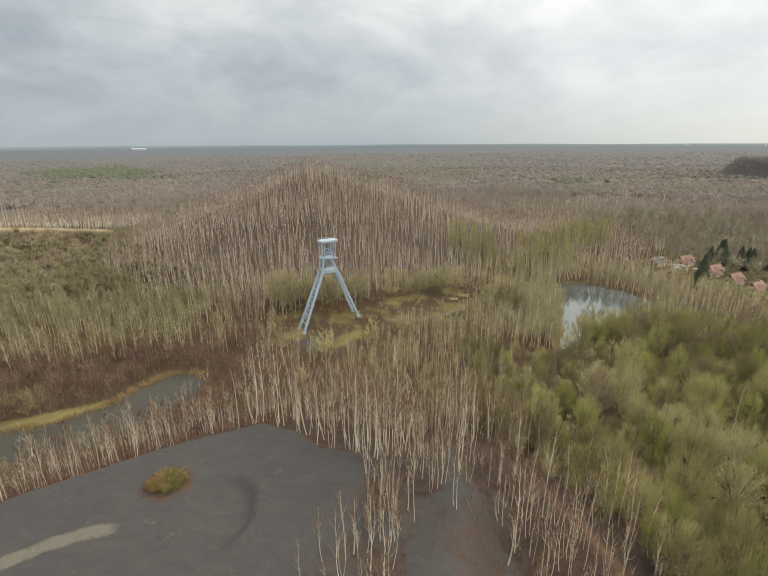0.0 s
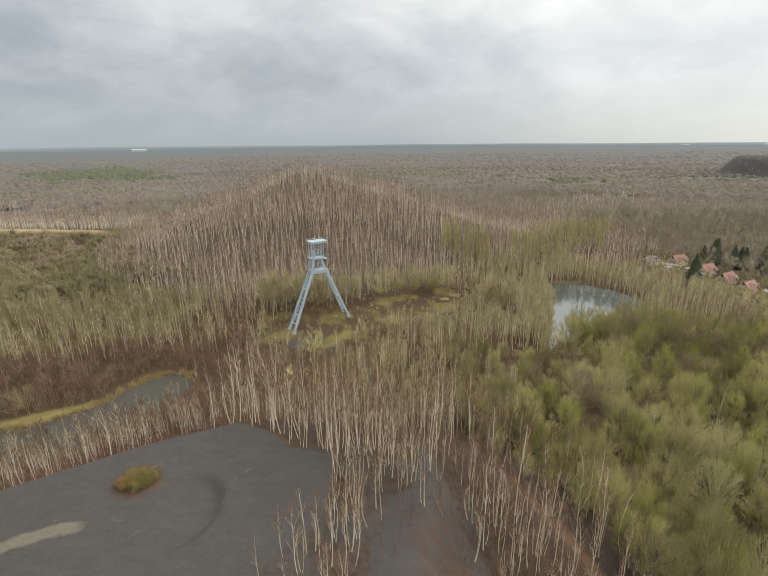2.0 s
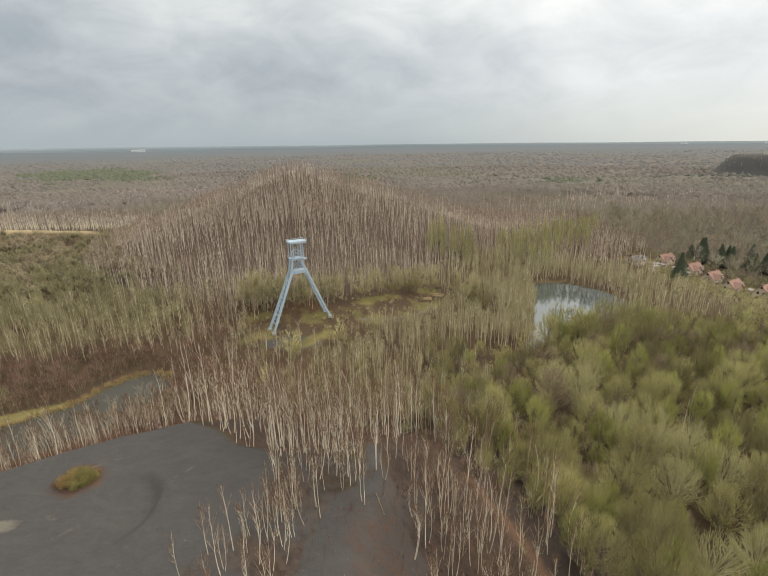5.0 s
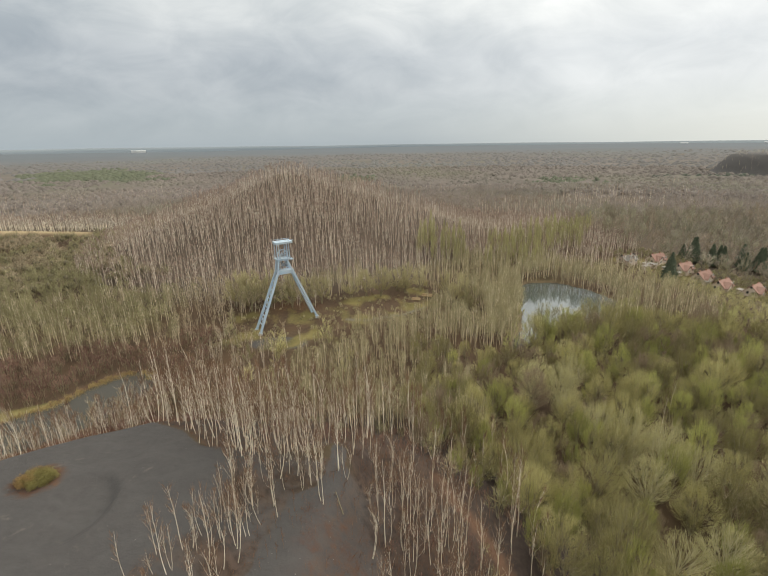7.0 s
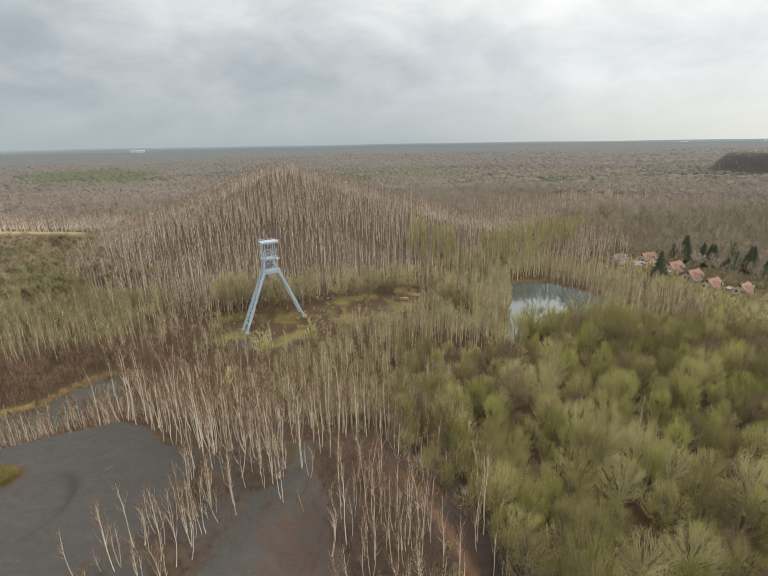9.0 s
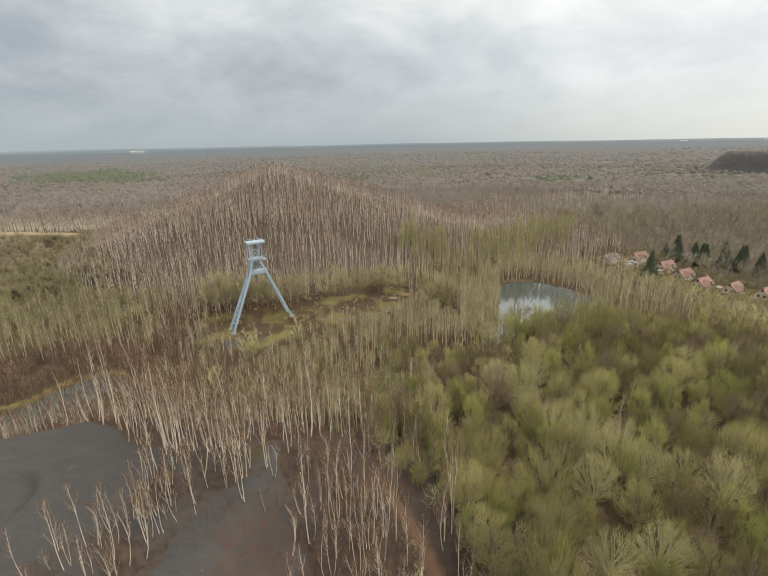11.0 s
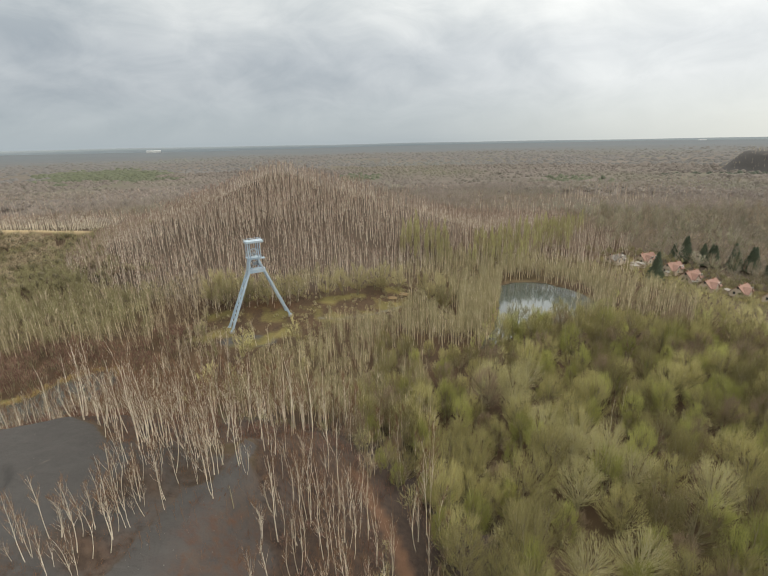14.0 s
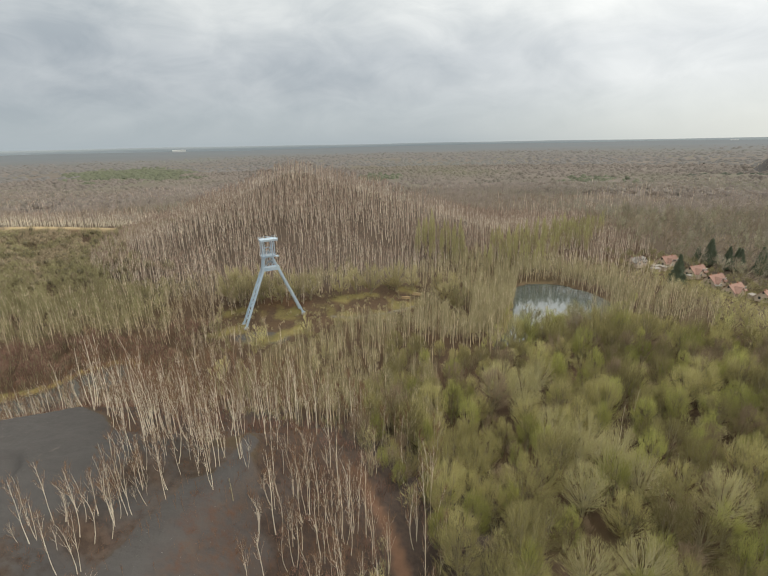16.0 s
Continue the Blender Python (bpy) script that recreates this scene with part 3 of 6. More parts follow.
# ---- trees ----
def tube(path, radii, sides):
    """A tapering tube along a path: vertices and triangles, open at the foot, pointed or capped by its taper."""
    path = np.asarray(path, float)
    n = len(path)
    t = np.gradient(path, axis=0)
    t /= np.linalg.norm(t, axis=1)[:, None] + 1e-9
    ref = np.where(np.abs(t[:, 2:3]) > 0.9, np.array([[1.0, 0, 0]]), np.array([[0, 0, 1.0]]))
    s = np.cross(t, ref)
    s /= np.linalg.norm(s, axis=1)[:, None] + 1e-9
    u = np.cross(s, t)
    a = np.linspace(0, 2 * np.pi, sides, endpoint=False)
    ring = path[:, None, :] + np.asarray(radii)[:, None, None] * (np.cos(a)[None, :, None] * s[:, None, :] + np.sin(a)[None, :, None] * u[:, None, :])
    i = (np.arange(n - 1)[:, None] * sides + np.arange(sides)[None, :]).ravel()
    j = (np.arange(n - 1)[:, None] * sides + (np.arange(sides)[None, :] + 1) % sides).ravel()
    f = np.concatenate([np.stack([i, j, j + sides], 1), np.stack([i, j + sides, i + sides], 1)])
    return ring.reshape(-1, 3), f


def spikes(p, d, length, width, rng, sides=3, face=None):
    """Thin pointed twigs from p along d: three-sided, or single slivers where sides is 1; face: the way out of the crown, to which slivers lie flat."""
    p, d = np.asarray(p, float), np.asarray(d, float)
    n = len(p)
    d = d / (np.linalg.norm(d, axis=1)[:, None] + 1e-9)
    r = rng.normal(size=(n, 3))
    if face is not None:
        r = face + 0.35 * r
    s = np.cross(d, r)
    s /= np.linalg.norm(s, axis=1)[:, None] + 1e-9
    u = np.cross(s, d)
    length, width = np.broadcast_to(length, n)[:, None], np.broadcast_to(width, n)[:, None] / 2
    tip = p + d * length
    if sides == 1:
        v = np.stack([p - s * width, p + s * width, tip], 1).reshape(-1, 3)
        return v, np.arange(3 * n).reshape(n, 3)
    v = np.stack([p + s * width, p - s * width * 0.5 + u * width * 0.87, p - s * width * 0.5 - u * width * 0.87, tip], 1).reshape(-1, 3)
    b = np.arange(n) * 4
    f = np.concatenate([np.stack([b, b + 1, b + 3], 1), np.stack([b + 1, b + 2, b + 3], 1), np.stack([b + 2, b, b + 3], 1)])
    return v, f


class Tree:
    """Collects bark (slot 0) and twigs (slot 1)."""

    def __init__(self):
        self.v, self.f, self.m, self.n = [], [], [], 0

    def add(self, vf, slot):
        v, f = vf
        self.v.append(v)
        self.f.append(f + self.n)
        self.m.append(np.full(len(f), slot))
        self.n += len(v)

    def done(self):
        return np.concatenate(self.v), np.concatenate(self.f), np.concatenate(self.m)


def bend(rng, p, q, n, amount):
    t = np.linspace(0, 1, n)[:, None]
    off = rng.normal(size=3) * amount
    return p + (q - p) * t + off * (t * (1 - t)) * 4 * np.linalg.norm(q - p)


def birch(rng, tall, limbs, twigs, fine=True, lean=0.05, spread=0.20, hair=0.11, base=0.28, girth=2.4):
    """A bare birch: slim pale trunk, ascending limbs, a haze of twigs."""
    b = Tree()
    foot, top = np.array([0, 0, -0.4]), np.array([rng.normal() * lean * tall, rng.normal() * lean * tall, tall])
    n = 7 if fine else 3
    stem = bend(rng, foot, top, n, 0.03 if fine else 0.02)
    if fine:
        u = np.linspace(0, 1, n)
        for axis in (0, 1):
            stem[:, axis] += 0.016 * tall * np.sin(u * rng.uniform(5, 9) + rng.uniform(0, 6)) * u * (1.2 - u)
    r0 = 0.0034 * tall * rng.uniform(0.8, 1.35) * (1.0 if fine else girth) + 0.016
    b.add(tube(stem, r0 * np.interp(np.linspace(0, 1, n), (0, 0.08, 0.6, 1), (1.1, 0.9, 0.6, 0.2)), 6 if fine else 3), 0)
    pts, dirs, arms, ways, longs, thick = [], [], [], [], [], []
    for i in range(limbs):
        t = rng.uniform(base, 0.95)
        k = t * (n - 1)
        a = stem[int(k)] + (stem[min(int(k) + 1, n - 1)] - stem[int(k)]) * (k % 1)
        w = rng.uniform(0, 2 * np.pi)
        reach = tall * spread * (1.12 - t) ** 0.7 * rng.uniform(0.5, 1.15)
        rise = reach * rng.uniform(1.6, 3.6)
        q = a + np.array([np.cos(w) * reach, np.sin(w) * reach, rise])
        q[2] = min(q[2], tall * 1.02)
        rr = r0 * (1.15 - t) * 0.42 + 0.006
        if fine:
            path = bend(rng, a, q, 3, 0.06)
            b.add(tube(path, rr * np.linspace(1, 0.25, 3), 3), 0)
        arms.append(a)
        ways.append(q - a)
        longs.append(np.linalg.norm(q - a))
        thick.append(rr * 2.4)
        m = max(1, twigs // limbs)
        s = rng.uniform(0.2, 1.0, m)[:, None]
        pts.append(a + (q - a) * s)
        dirs.append((q - a)[None, :] / np.linalg.norm(q - a) * 0.8 + rng.normal(size=(m, 3)) * 0.42 + np.array([0, 0, 0.55]))
    p, d = np.concatenate(pts), np.concatenate(dirs)
    size = tall / 12.0
    if fine:
        b.add(spikes(p, d, rng.uniform(0.6, 1.5, len(p)) * size, rng.uniform(0.018, 0.045, len(p)), rng, 1), 1)
    else:
        b.add(spikes(arms, ways, np.array(longs), np.array(thick), rng, 3), 0)
        b.add(spikes(p, d, rng.uniform(0.8, 1.8, len(p)) * size, rng.uniform(0.6, 1.2, len(p)) * hair * size, rng, 1), 1)
    return b.done()


def clump(rng, shapes):
    """Two to four birch stems from one foot, leaning apart."""
    b = Tree()
    for i in range(rng.integers(2, 5)):
        v, f, m = shapes[rng.integers(len(shapes))]
        w, lean = rng.uniform(0, 2 * np.pi), rng.uniform(0.02, 0.10)
        k = rng.uniform(0.7, 1.0)
        v = v * k
        v = v + np.stack([v[:, 2] * lean * np.cos(w) + 0.35 * np.cos(w), v[:, 2] * lean * np.sin(w) + 0.35 * np.sin(w), 0 * v[:, 2]], 1)
        for s in (0, 1):
            g = f[m == s]
            used, back = np.unique(g, return_inverse=True)
            b.add((v[used], back.reshape(-1, 3)), s)
    return b.done()


def rounded(rng, tall, wide, stems, limbs, twigs, fine=True, low=0.15, width=0.05, upright=0.9, wild=0.3, long=1.0, core=0.0):
    """A bare broad tree: several rising stems that fork into a lumpy dome of upright twigs."""
    b = Tree()
    roots = []
    for i in range(stems):
        w = 2 * np.pi * (i + rng.uniform(-0.3, 0.3)) / stems
        out = wide * 0.5 * np.sqrt(rng.uniform(0.02, 0.6))
        way = np.array([np.cos(w), np.sin(w), 0])
        top = tall * rng.uniform(0.62, 0.86)
        path = np.array([way * 0.2 + [0, 0, -0.4], way * out * 0.35 + [0, 0, top * 0.4], way * out * 0.75 + [0, 0, top * 0.72], way * out + [0, 0, top]])
        path[1:3] += rng.normal(size=(2, 3)) * 0.02 * tall
        path = path if fine else path[[0, 2, 3]]
        b.add(tube(path, (0.009 * tall + 0.03) * np.linspace(1, 0.3, len(path)), 4 if fine else 3), 0)
        roots.append(path)
    ends = np.array([r[-1] for r in roots])
    lump = rng.normal(size=(6, 3)) + np.array([0, 0, 0.6])
    lump /= np.linalg.norm(lump, axis=1)[:, None]
    mid = np.array([0, 0, tall * (low + 1) / 2])
    axes = np.array([wide / 2, wide / 2, tall * (1 - low) / 2])
    pts, dirs = [], []
    for i in range(limbs):
        w, c = rng.uniform(0, 2 * np.pi), rng.uniform(-0.3, 1.0)
        flat = np.sqrt(max(0.0, 1 - c * c))
        dome = np.array([np.cos(w) * flat, np.sin(w) * flat, c])
        bulge = 0.72 + 0.28 * np.max(lump @ dome) ** 3 + rng.normal() * 0.06
        q = dome * axes * bulge + mid
        root = roots[int(np.argmin(np.hypot(ends[:, 0] - q[0], ends[:, 1] - q[1])))]
        z = np.clip(q[2] - tall * rng.uniform(0.18, 0.42), 0.12 * tall, root[-1][2])
        a = np.array([np.interp(z, root[:, 2], root[:, k]) for k in range(3)])
        if fine:
            b.add(tube(bend(rng, a, q, 3, 0.06), (0.0036 * tall + 0.014) * np.linspace(1, 0.3, 3), 3), 0)
            # each limb forks into slender branches that carry the twigs
            forks = 5
            start = a + (q - a) * rng.uniform(0.3, 0.9, forks)[:, None]
            end = q + rng.normal(size=(forks, 3)) * np.array([0.065, 0.065, 0.04]) * tall + dome * 0.02 * tall
            way = end - start
            far = np.linalg.norm(way, axis=1)
            b.add(spikes(start, way, far, 0.0045 * tall, rng, 3), 0)
            m = max(1, twigs // limbs // forks)
            s = rng.uniform(0.25, 1.0, (forks, m))[:, :, None]
            pts.append((start[:, None] + way[:, None] * s).reshape(-1, 3))
            dirs.append((way[:, None] / (far[:, None, None] + 1e-6) * 0.7 + rng.normal(size=(forks, m, 3)) * wild + np.array([0, 0, upright * 0.7])).reshape(-1, 3))
        else:
            b.add(spikes([a], [q - a], np.linalg.norm(q - a), 0.014 * tall, rng, 3), 0)
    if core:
        # a solid dark hull added in the crown's dense middle, for its inner shade
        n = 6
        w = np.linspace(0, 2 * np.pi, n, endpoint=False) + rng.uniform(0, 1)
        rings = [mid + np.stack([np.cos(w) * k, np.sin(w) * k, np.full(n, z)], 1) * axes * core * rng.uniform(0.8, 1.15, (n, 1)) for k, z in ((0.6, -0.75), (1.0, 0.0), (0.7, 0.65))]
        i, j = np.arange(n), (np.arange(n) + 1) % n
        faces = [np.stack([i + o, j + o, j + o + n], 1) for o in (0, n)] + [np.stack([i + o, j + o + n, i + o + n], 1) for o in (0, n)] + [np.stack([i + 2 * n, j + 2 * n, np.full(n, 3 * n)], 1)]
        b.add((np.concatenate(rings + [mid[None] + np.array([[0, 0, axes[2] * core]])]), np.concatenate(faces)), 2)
    if not fine:
        c = 1 - 1.5 * rng.uniform(0, 1, twigs) ** 1.1
        w = rng.uniform(0, 2 * np.pi, twigs)
        flat = np.sqrt(np.maximum(0, 1 - c * c))
        dome = np.stack([np.cos(w) * flat, np.sin(w) * flat, c], 1)
        bulge = (0.66 + 0.34 * np.max(dome @ lump.T, axis=1) ** 3) * rng.uniform(0.25, 1.0, twigs) ** 0.5
        pts = [dome * axes * bulge[:, None] + mid - np.array([0, 0, 0.04 * tall])]
        dirs = [dome * 0.45 + np.array([0, 0, upright * 0.7]) + rng.normal(size=(twigs, 3)) * (wild + 0.15)]
    p, d = np.concatenate(pts), np.concatenate(dirs)
    size = 0.4 + 0.6 * tall / 12.0
    out = (p - mid) / axes
    out = out / (np.linalg.norm(out, axis=1)[:, None] + 1e-6) + np.array([0, 0, 0.35])
    if fine:
        b.add(spikes(p, d, rng.uniform(0.5, 1.3, len(p)) * size * long, rng.uniform(0.6, 1.4, len(p)) * width, rng, 1, out), 1)
    else:
        b.add(spikes(p, d, rng.uniform(0.6, 1.35, len(p)) * size * long, rng.uniform(0.7, 1.4, len(p)) * width, rng, 1, out), 1)
    return b.done()


def broom(rng, tall, wide, stems, limbs, twigs, low=0.2, width=0.034, long=1.1, wild=0.26, thick=1.0, flat=False):
    """A bare broad tree as it stands in a close wood: stems that fan out from the foot, limbs that curve up to a rounded dome, long fine twigs."""
    b = Tree()
    mid = np.array([0, 0, tall * (0.42 + 0.3 * low)])
    up, side = tall - mid[2], wide / 2
    lobes = rng.normal(size=(7, 3)) + np.array([0, 0, 0.5])
    lobes /= np.linalg.norm(lobes, axis=1)[:, None]
    starts, ways, gone = [], [], []
    fan = []
    for i in range(stems):
        w = 2 * np.pi * (i + rng.uniform(-0.35, 0.35)) / stems
        out = side * rng.uniform(0.1, 0.55)
        top = tall * rng.uniform(0.6, 0.8)
        way = np.array([np.cos(w), np.sin(w), 0])
        path = np.array([way * 0.15 + [0, 0, -0.4], way * out * 0.3 + [0, 0, top * 0.42], way * out * 0.7 + [0, 0, top * 0.75], way * out + [0, 0, top]])
        path[1:3] += rng.normal(size=(2, 3)) * 0.018 * tall
        b.add(tube(path, thick * (0.007 * tall + 0.03) * np.linspace(1, 0.3, 4), 4), 0)
        fan.append(path)
    tips = np.array([p[-1] for p in fan])
    for i in range(limbs):
        c = rng.uniform(-0.25, 1.0)
        w = rng.uniform(0, 2 * np.pi)
        span = np.sqrt(max(0.0, 1 - c * c))
        dome = np.array([np.cos(w) * span, np.sin(w) * span, c])
        bulge = 0.74 + 0.26 * np.max(lobes @ dome) ** 2 + rng.normal() * 0.05
        q = mid + dome * bulge * np.array([side, side, up if c > 0 else up * 0.9])
        stem = fan[int(np.argmin(np.hypot(tips[:, 0] - q[0], tips[:, 1] - q[1])))]
        z = np.clip(q[2] - tall * rng.uniform(0.22, 0.42), 0.14 * tall, stem[-1][2])
        a = np.array([np.interp(z, stem[:, 2], stem[:, k]) for k in range(3)])
        elbow = a + (q - a) * 0.5 + np.array([dome[0], dome[1], -0.5]) * 0.035 * tall
        path = np.array([a, elbow, q])
        b.add(tube(path, thick * (0.0028 * tall + 0.012) * np.array([1, 0.65, 0.2]), 3), 0)
        m = max(3, twigs // limbs)
        t = rng.uniform(0.25, 1.0, m) ** 0.8
        p = np.where(t[:, None] < 0.5, a + (elbow - a) * 2 * t[:, None], elbow + (q - elbow) * (2 * t[:, None] - 1))
        p = p + rng.normal(size=(m, 3)) * np.array([0.035, 0.035, 0.02]) * tall * t[:, None]
        d = (q - elbow) / np.linalg.norm(q - elbow) * 0.55 + dome * 0.35 + np.array([0, 0, 0.55]) + rng.normal(size=(m, 3)) * wild
        starts.append(p)
        ways.append(d)
    p, d = np.concatenate(starts), np.concatenate(ways)
    size = 0.4 + 0.6 * tall / 12.0
    out = (p - mid) / np.array([side, side, up])
    out = out / (np.linalg.norm(out, axis=1)[:, None] + 1e-6) + np.array([0, 0, 0.2])
    b.add(spikes(p, d, rng.uniform(0.6, 1.5, len(p)) * size * long, rng.uniform(0.6, 1.5, len(p)) * width, rng, 1, out if flat else None), 1)
    return b.done()


def pole_tree(rng, tall, wide, twigs):
    """A slim close-grown tree: a long bare pale trunk under an egg-shaped crown of upright twigs."""
    b = Tree()
    top = np.array([rng.normal() * 0.03 * tall, rng.normal() * 0.03 * tall, tall * 0.93])
    stem = bend(rng, np.array([0, 0, -0.4]), top, 4, 0.02)
    b.add(tube(stem, rng.uniform(0.11, 0.155) * np.array([1.1, 0.9, 0.6, 0.15]), 4), 0)
    mid, up, side = top * 0.77, tall * 0.27, wide / 2
    n = 6
    w, c = rng.uniform(0, 2 * np.pi, n), rng.uniform(-0.5, 0.7, n)
    q = mid + np.stack([np.cos(w) * side * 0.7, np.sin(w) * side * 0.7, c * up], 1)
    a = mid * (q[:, 2:3] - 0.15 * tall) / mid[2]
    b.add(spikes(a, q - a, np.linalg.norm(q - a, axis=1), 0.09, rng, 3), 0)
    c, w = rng.uniform(-1, 1, twigs), rng.uniform(0, 2 * np.pi, twigs)
    o = np.sqrt(np.maximum(0, 1 - c * c)) * (1 - 0.28 * c) * np.sqrt(rng.uniform(0.05, 1, twigs))
    p = mid + np.stack([np.cos(w) * o * side, np.sin(w) * o * side, c * up - 0.05 * tall], 1)
    d = np.stack([np.cos(w) * 0.3, np.sin(w) * 0.3, np.ones(twigs)], 1) + rng.normal(size=(twigs, 3)) * 0.24
    b.add(spikes(p, d, rng.uniform(0.7, 1.7, twigs), rng.uniform(0.06, 0.13, twigs), rng, 1), 1)
    return b.done()


def spruce(rng, tall, wide, n):
    """A dark conifer: straight trunk and tiers of drooping sprays."""
    b = Tree()
    b.add(tube([(0, 0, -0.4), (0, 0, tall * 0.5), (0, 0, tall)], [0.22, 0.14, 0.03], 5), 0)
    k = np.linspace(0.05, 1.0, 9)
    b.add(tube(np.stack([0 * k, 0 * k, k * tall], 1), wide * 0.33 * (1.03 - k) * (0.85 + 0.3 * (np.arange(9) % 2)), 7), 1)
    t = rng.uniform(0.06, 1.0, n) ** 0.8
    w = rng.uniform(0, 2 * np.pi, n)
    out = wide / 2 * (1.02 - t) * rng.uniform(0.25, 0.8, n)
    p = np.stack([np.cos(w) * out, np.sin(w) * out, t * tall], 1)
    d = np.stack([np.cos(w), np.sin(w), rng.uniform(-0.55, 0.05, n)], 1)
    b.add(spikes(p, d, (0.5 + wide * 0.22 * (1.1 - t)), 0.45 * (1.15 - t) + 0.12, rng, 3), 1)
    return b.done()


def lay(name, shapes, places, mats, rng, label, category):
    """Many trees joined into ONE object of kind stuff. places: rows x, y, z, size."""
    vs, fs, ms, ts, n = [], [], [], [], 0
    places = np.asarray(places)
    pick = rng.integers(len(shapes), size=len(places))
    for s, (v, f, m) in enumerate(shapes):
        rows = places[pick == s]
        if not len(rows):
            continue
        a = rng.uniform(0, 2 * np.pi, len(rows))
        c, si, k = np.cos(a)[:, None], np.sin(a)[:, None], rows[:, 3:4]
        kz = k * rng.uniform(0.9, 1.12, k.shape)
        x = (v[None, :, 0] * c - v[None, :, 1] * si) * k + rows[:, 0:1]
        y = (v[None, :, 0] * si + v[None, :, 1] * c) * k + rows[:, 1:2]
        z = v[None, :, 2] * kz + rows[:, 2:3]
        vs.append(np.stack([x, y, z], 2).reshape(-1, 3))
        fs.append((f[None] + (np.arange(len(rows)) * len(v))[:, None, None]).reshape(-1, 3) + n)
        ms.append(np.tile(m, len(rows)))
        ts.append(np.repeat(rng.uniform(0, 1, len(rows)), len(v)))
        n += len(rows) * len(v)
    me = mesh_of(name, np.concatenate(vs), np.concatenate(fs), mats + ["shade_core"], np.concatenate(ms))
    me.attributes.new("tint", "FLOAT", "POINT").data.foreach_set("value", np.concatenate(ts).astype(np.float32))
    return tagged(new(name, me), label, category, kind="stuff")


def proto(name, shape, mats, label, category, group):
    """A single tree as a thing with its trunk and crown, to be copied."""
    v, f, m = shape
    root = tagged(new(name), label, category, group)
    for slot, what in ((0, "trunk"), (1, "crown")):
        g = f[m == slot]
        used, back = np.unique(g, return_inverse=True)
        ob = new(what, mesh_of(what, v[used], back.reshape(-1, 3), [mats[slot]]))
        ob.parent = root
    return root


def scatter(x0, x1, y0, y1, step, rng, jitter=0.42):
    """Jittered places in a box, kept to the wedge that the walk can see."""
    xs, ys = np.meshgrid(np.arange(x0, x1, step), np.arange(y0, y1, step))
    x = xs.ravel() + (np.arange(xs.size) // xs.shape[1] % 2) * step / 2 + rng.uniform(-jitter, jitter, xs.size) * step
    y = ys.ravel() + rng.uniform(-jitter, jitter, xs.size) * step
    keep = (x > -0.95 * y - 22) & (x < 0.92 * y + 75)
    return x[keep], y[keep]


HOUSE_SPOTS = [(174, 280, 20), (195, 284, 24), (203, 268, 26), (205, 253, 28), (206, 238, 30), (216, 228, 33), (224, 217, 36), (238, 208, 38)]


def open_ground(x, y):
    """True where no tall tree stands."""
    free = (inside(PLATEAU, x, y) < 0.8) | (inside(LOWER, x, y) < 0.3)
    free |= (inside(POND_L, x, y) < 2.2) | (inside(POND_R, x, y) < 1.0) | (inside(CLEARING, x, y) < 0)
    free |= (along(REDPATH, x, y) < 1.8) | (inside(STRIP, x, y) < 0)
    free |= inside(VILLAGE, x, y) < 0
    free |= (np.abs(y - 394 + 0.05 * (x + 290)) < 19) & (x < -225)
    free |= along([(-150, 93), (-116, 108), (-104, 112.5), (-96, 117), (-90, 120), (-80, 134)], x, y) < 4.0
    return free


def by_village(x, y):
    """Trees stay lower along the village gardens."""
    return 0.5 + 0.5 * smooth01(2, 34, inside(VILLAGE, x, y))


def modest(x, y):
    """Trees stay lower before the pole stand by the pond."""
    return 1 - 0.32 * smooth01(3, -6, inside([(8, 122), (74, 114), (76, 158), (8, 168)], x, y))


def rows(x, y, size):
    return np.stack([x, y, height(x, y), size], 1)


rng = np.random.default_rng(7)

# birches on the slopes and rim of the spoil heap: the nearest ones are things, the rest one wood
fine_birch = [birch(rng, rng.uniform(10.5, 15), 13, 220, spread=0.15, lean=0.02, base=0.36) for i in range(9)] + [birch(rng, rng.uniform(6, 8), 14, 150, spread=0.24) for i in range(2)]
single = fine_birch[:9]
fine_birch = fine_birch + [clump(rng, single) for i in range(4)]
x, y = scatter(-120, 70, 26, 118, 2.3, rng)
bx, by = scatter(-12, 10, 20, 63, 1.9, rng)
x, y = np.concatenate([x, bx]), np.concatenate([y, by])
d = inside(HEAP, x, y)
way = np.interp(y, [p[1] for p in WAY], [p[0] for p in WAY])
bank = (x > -9) & (x < way - 1.2) & (y < 61) & (d < 0.5) & (inside(PLATEAU, x, y) > np.where(y < 42, 1.0, 0.2))
shore = (inside(LOWER, x, y) < 0.3) & (inside(LOWER, x, y) > -3.5) & (x > way + 2.5) & (y > 26)
ok = (~open_ground(x, y) & (d > 0.2) & (d < 42)) | (bank & ~open_ground(x, y)) | shore
chance = np.where(d < 7, 0.50, 0.30) * (1 - 0.35 * smooth01(12, 30, d))
chance = np.where(x < -28, np.where(d < 6, 0.75, 0.30), chance)
chance = np.where((x > 8) & (y < 60), np.where(d < 26, 0.62, 0.40), chance)
chance = np.where(bank, np.where((y < 34.5) | ((y < 40) & (x < -7.4)), 0.08, np.where(y < 46, 0.85, 0.72)) * (1 + 0.6 * wander(x, y, 2.6, 4.0)), chance)
chance = np.where(shore, 0.22, chance)
ok &= rng.uniform(size=len(x)) < chance
ok &= ~((x > 40 + 0.1 * y) & (y < 90))
x, y, d = x[ok], y[ok], d[ok]
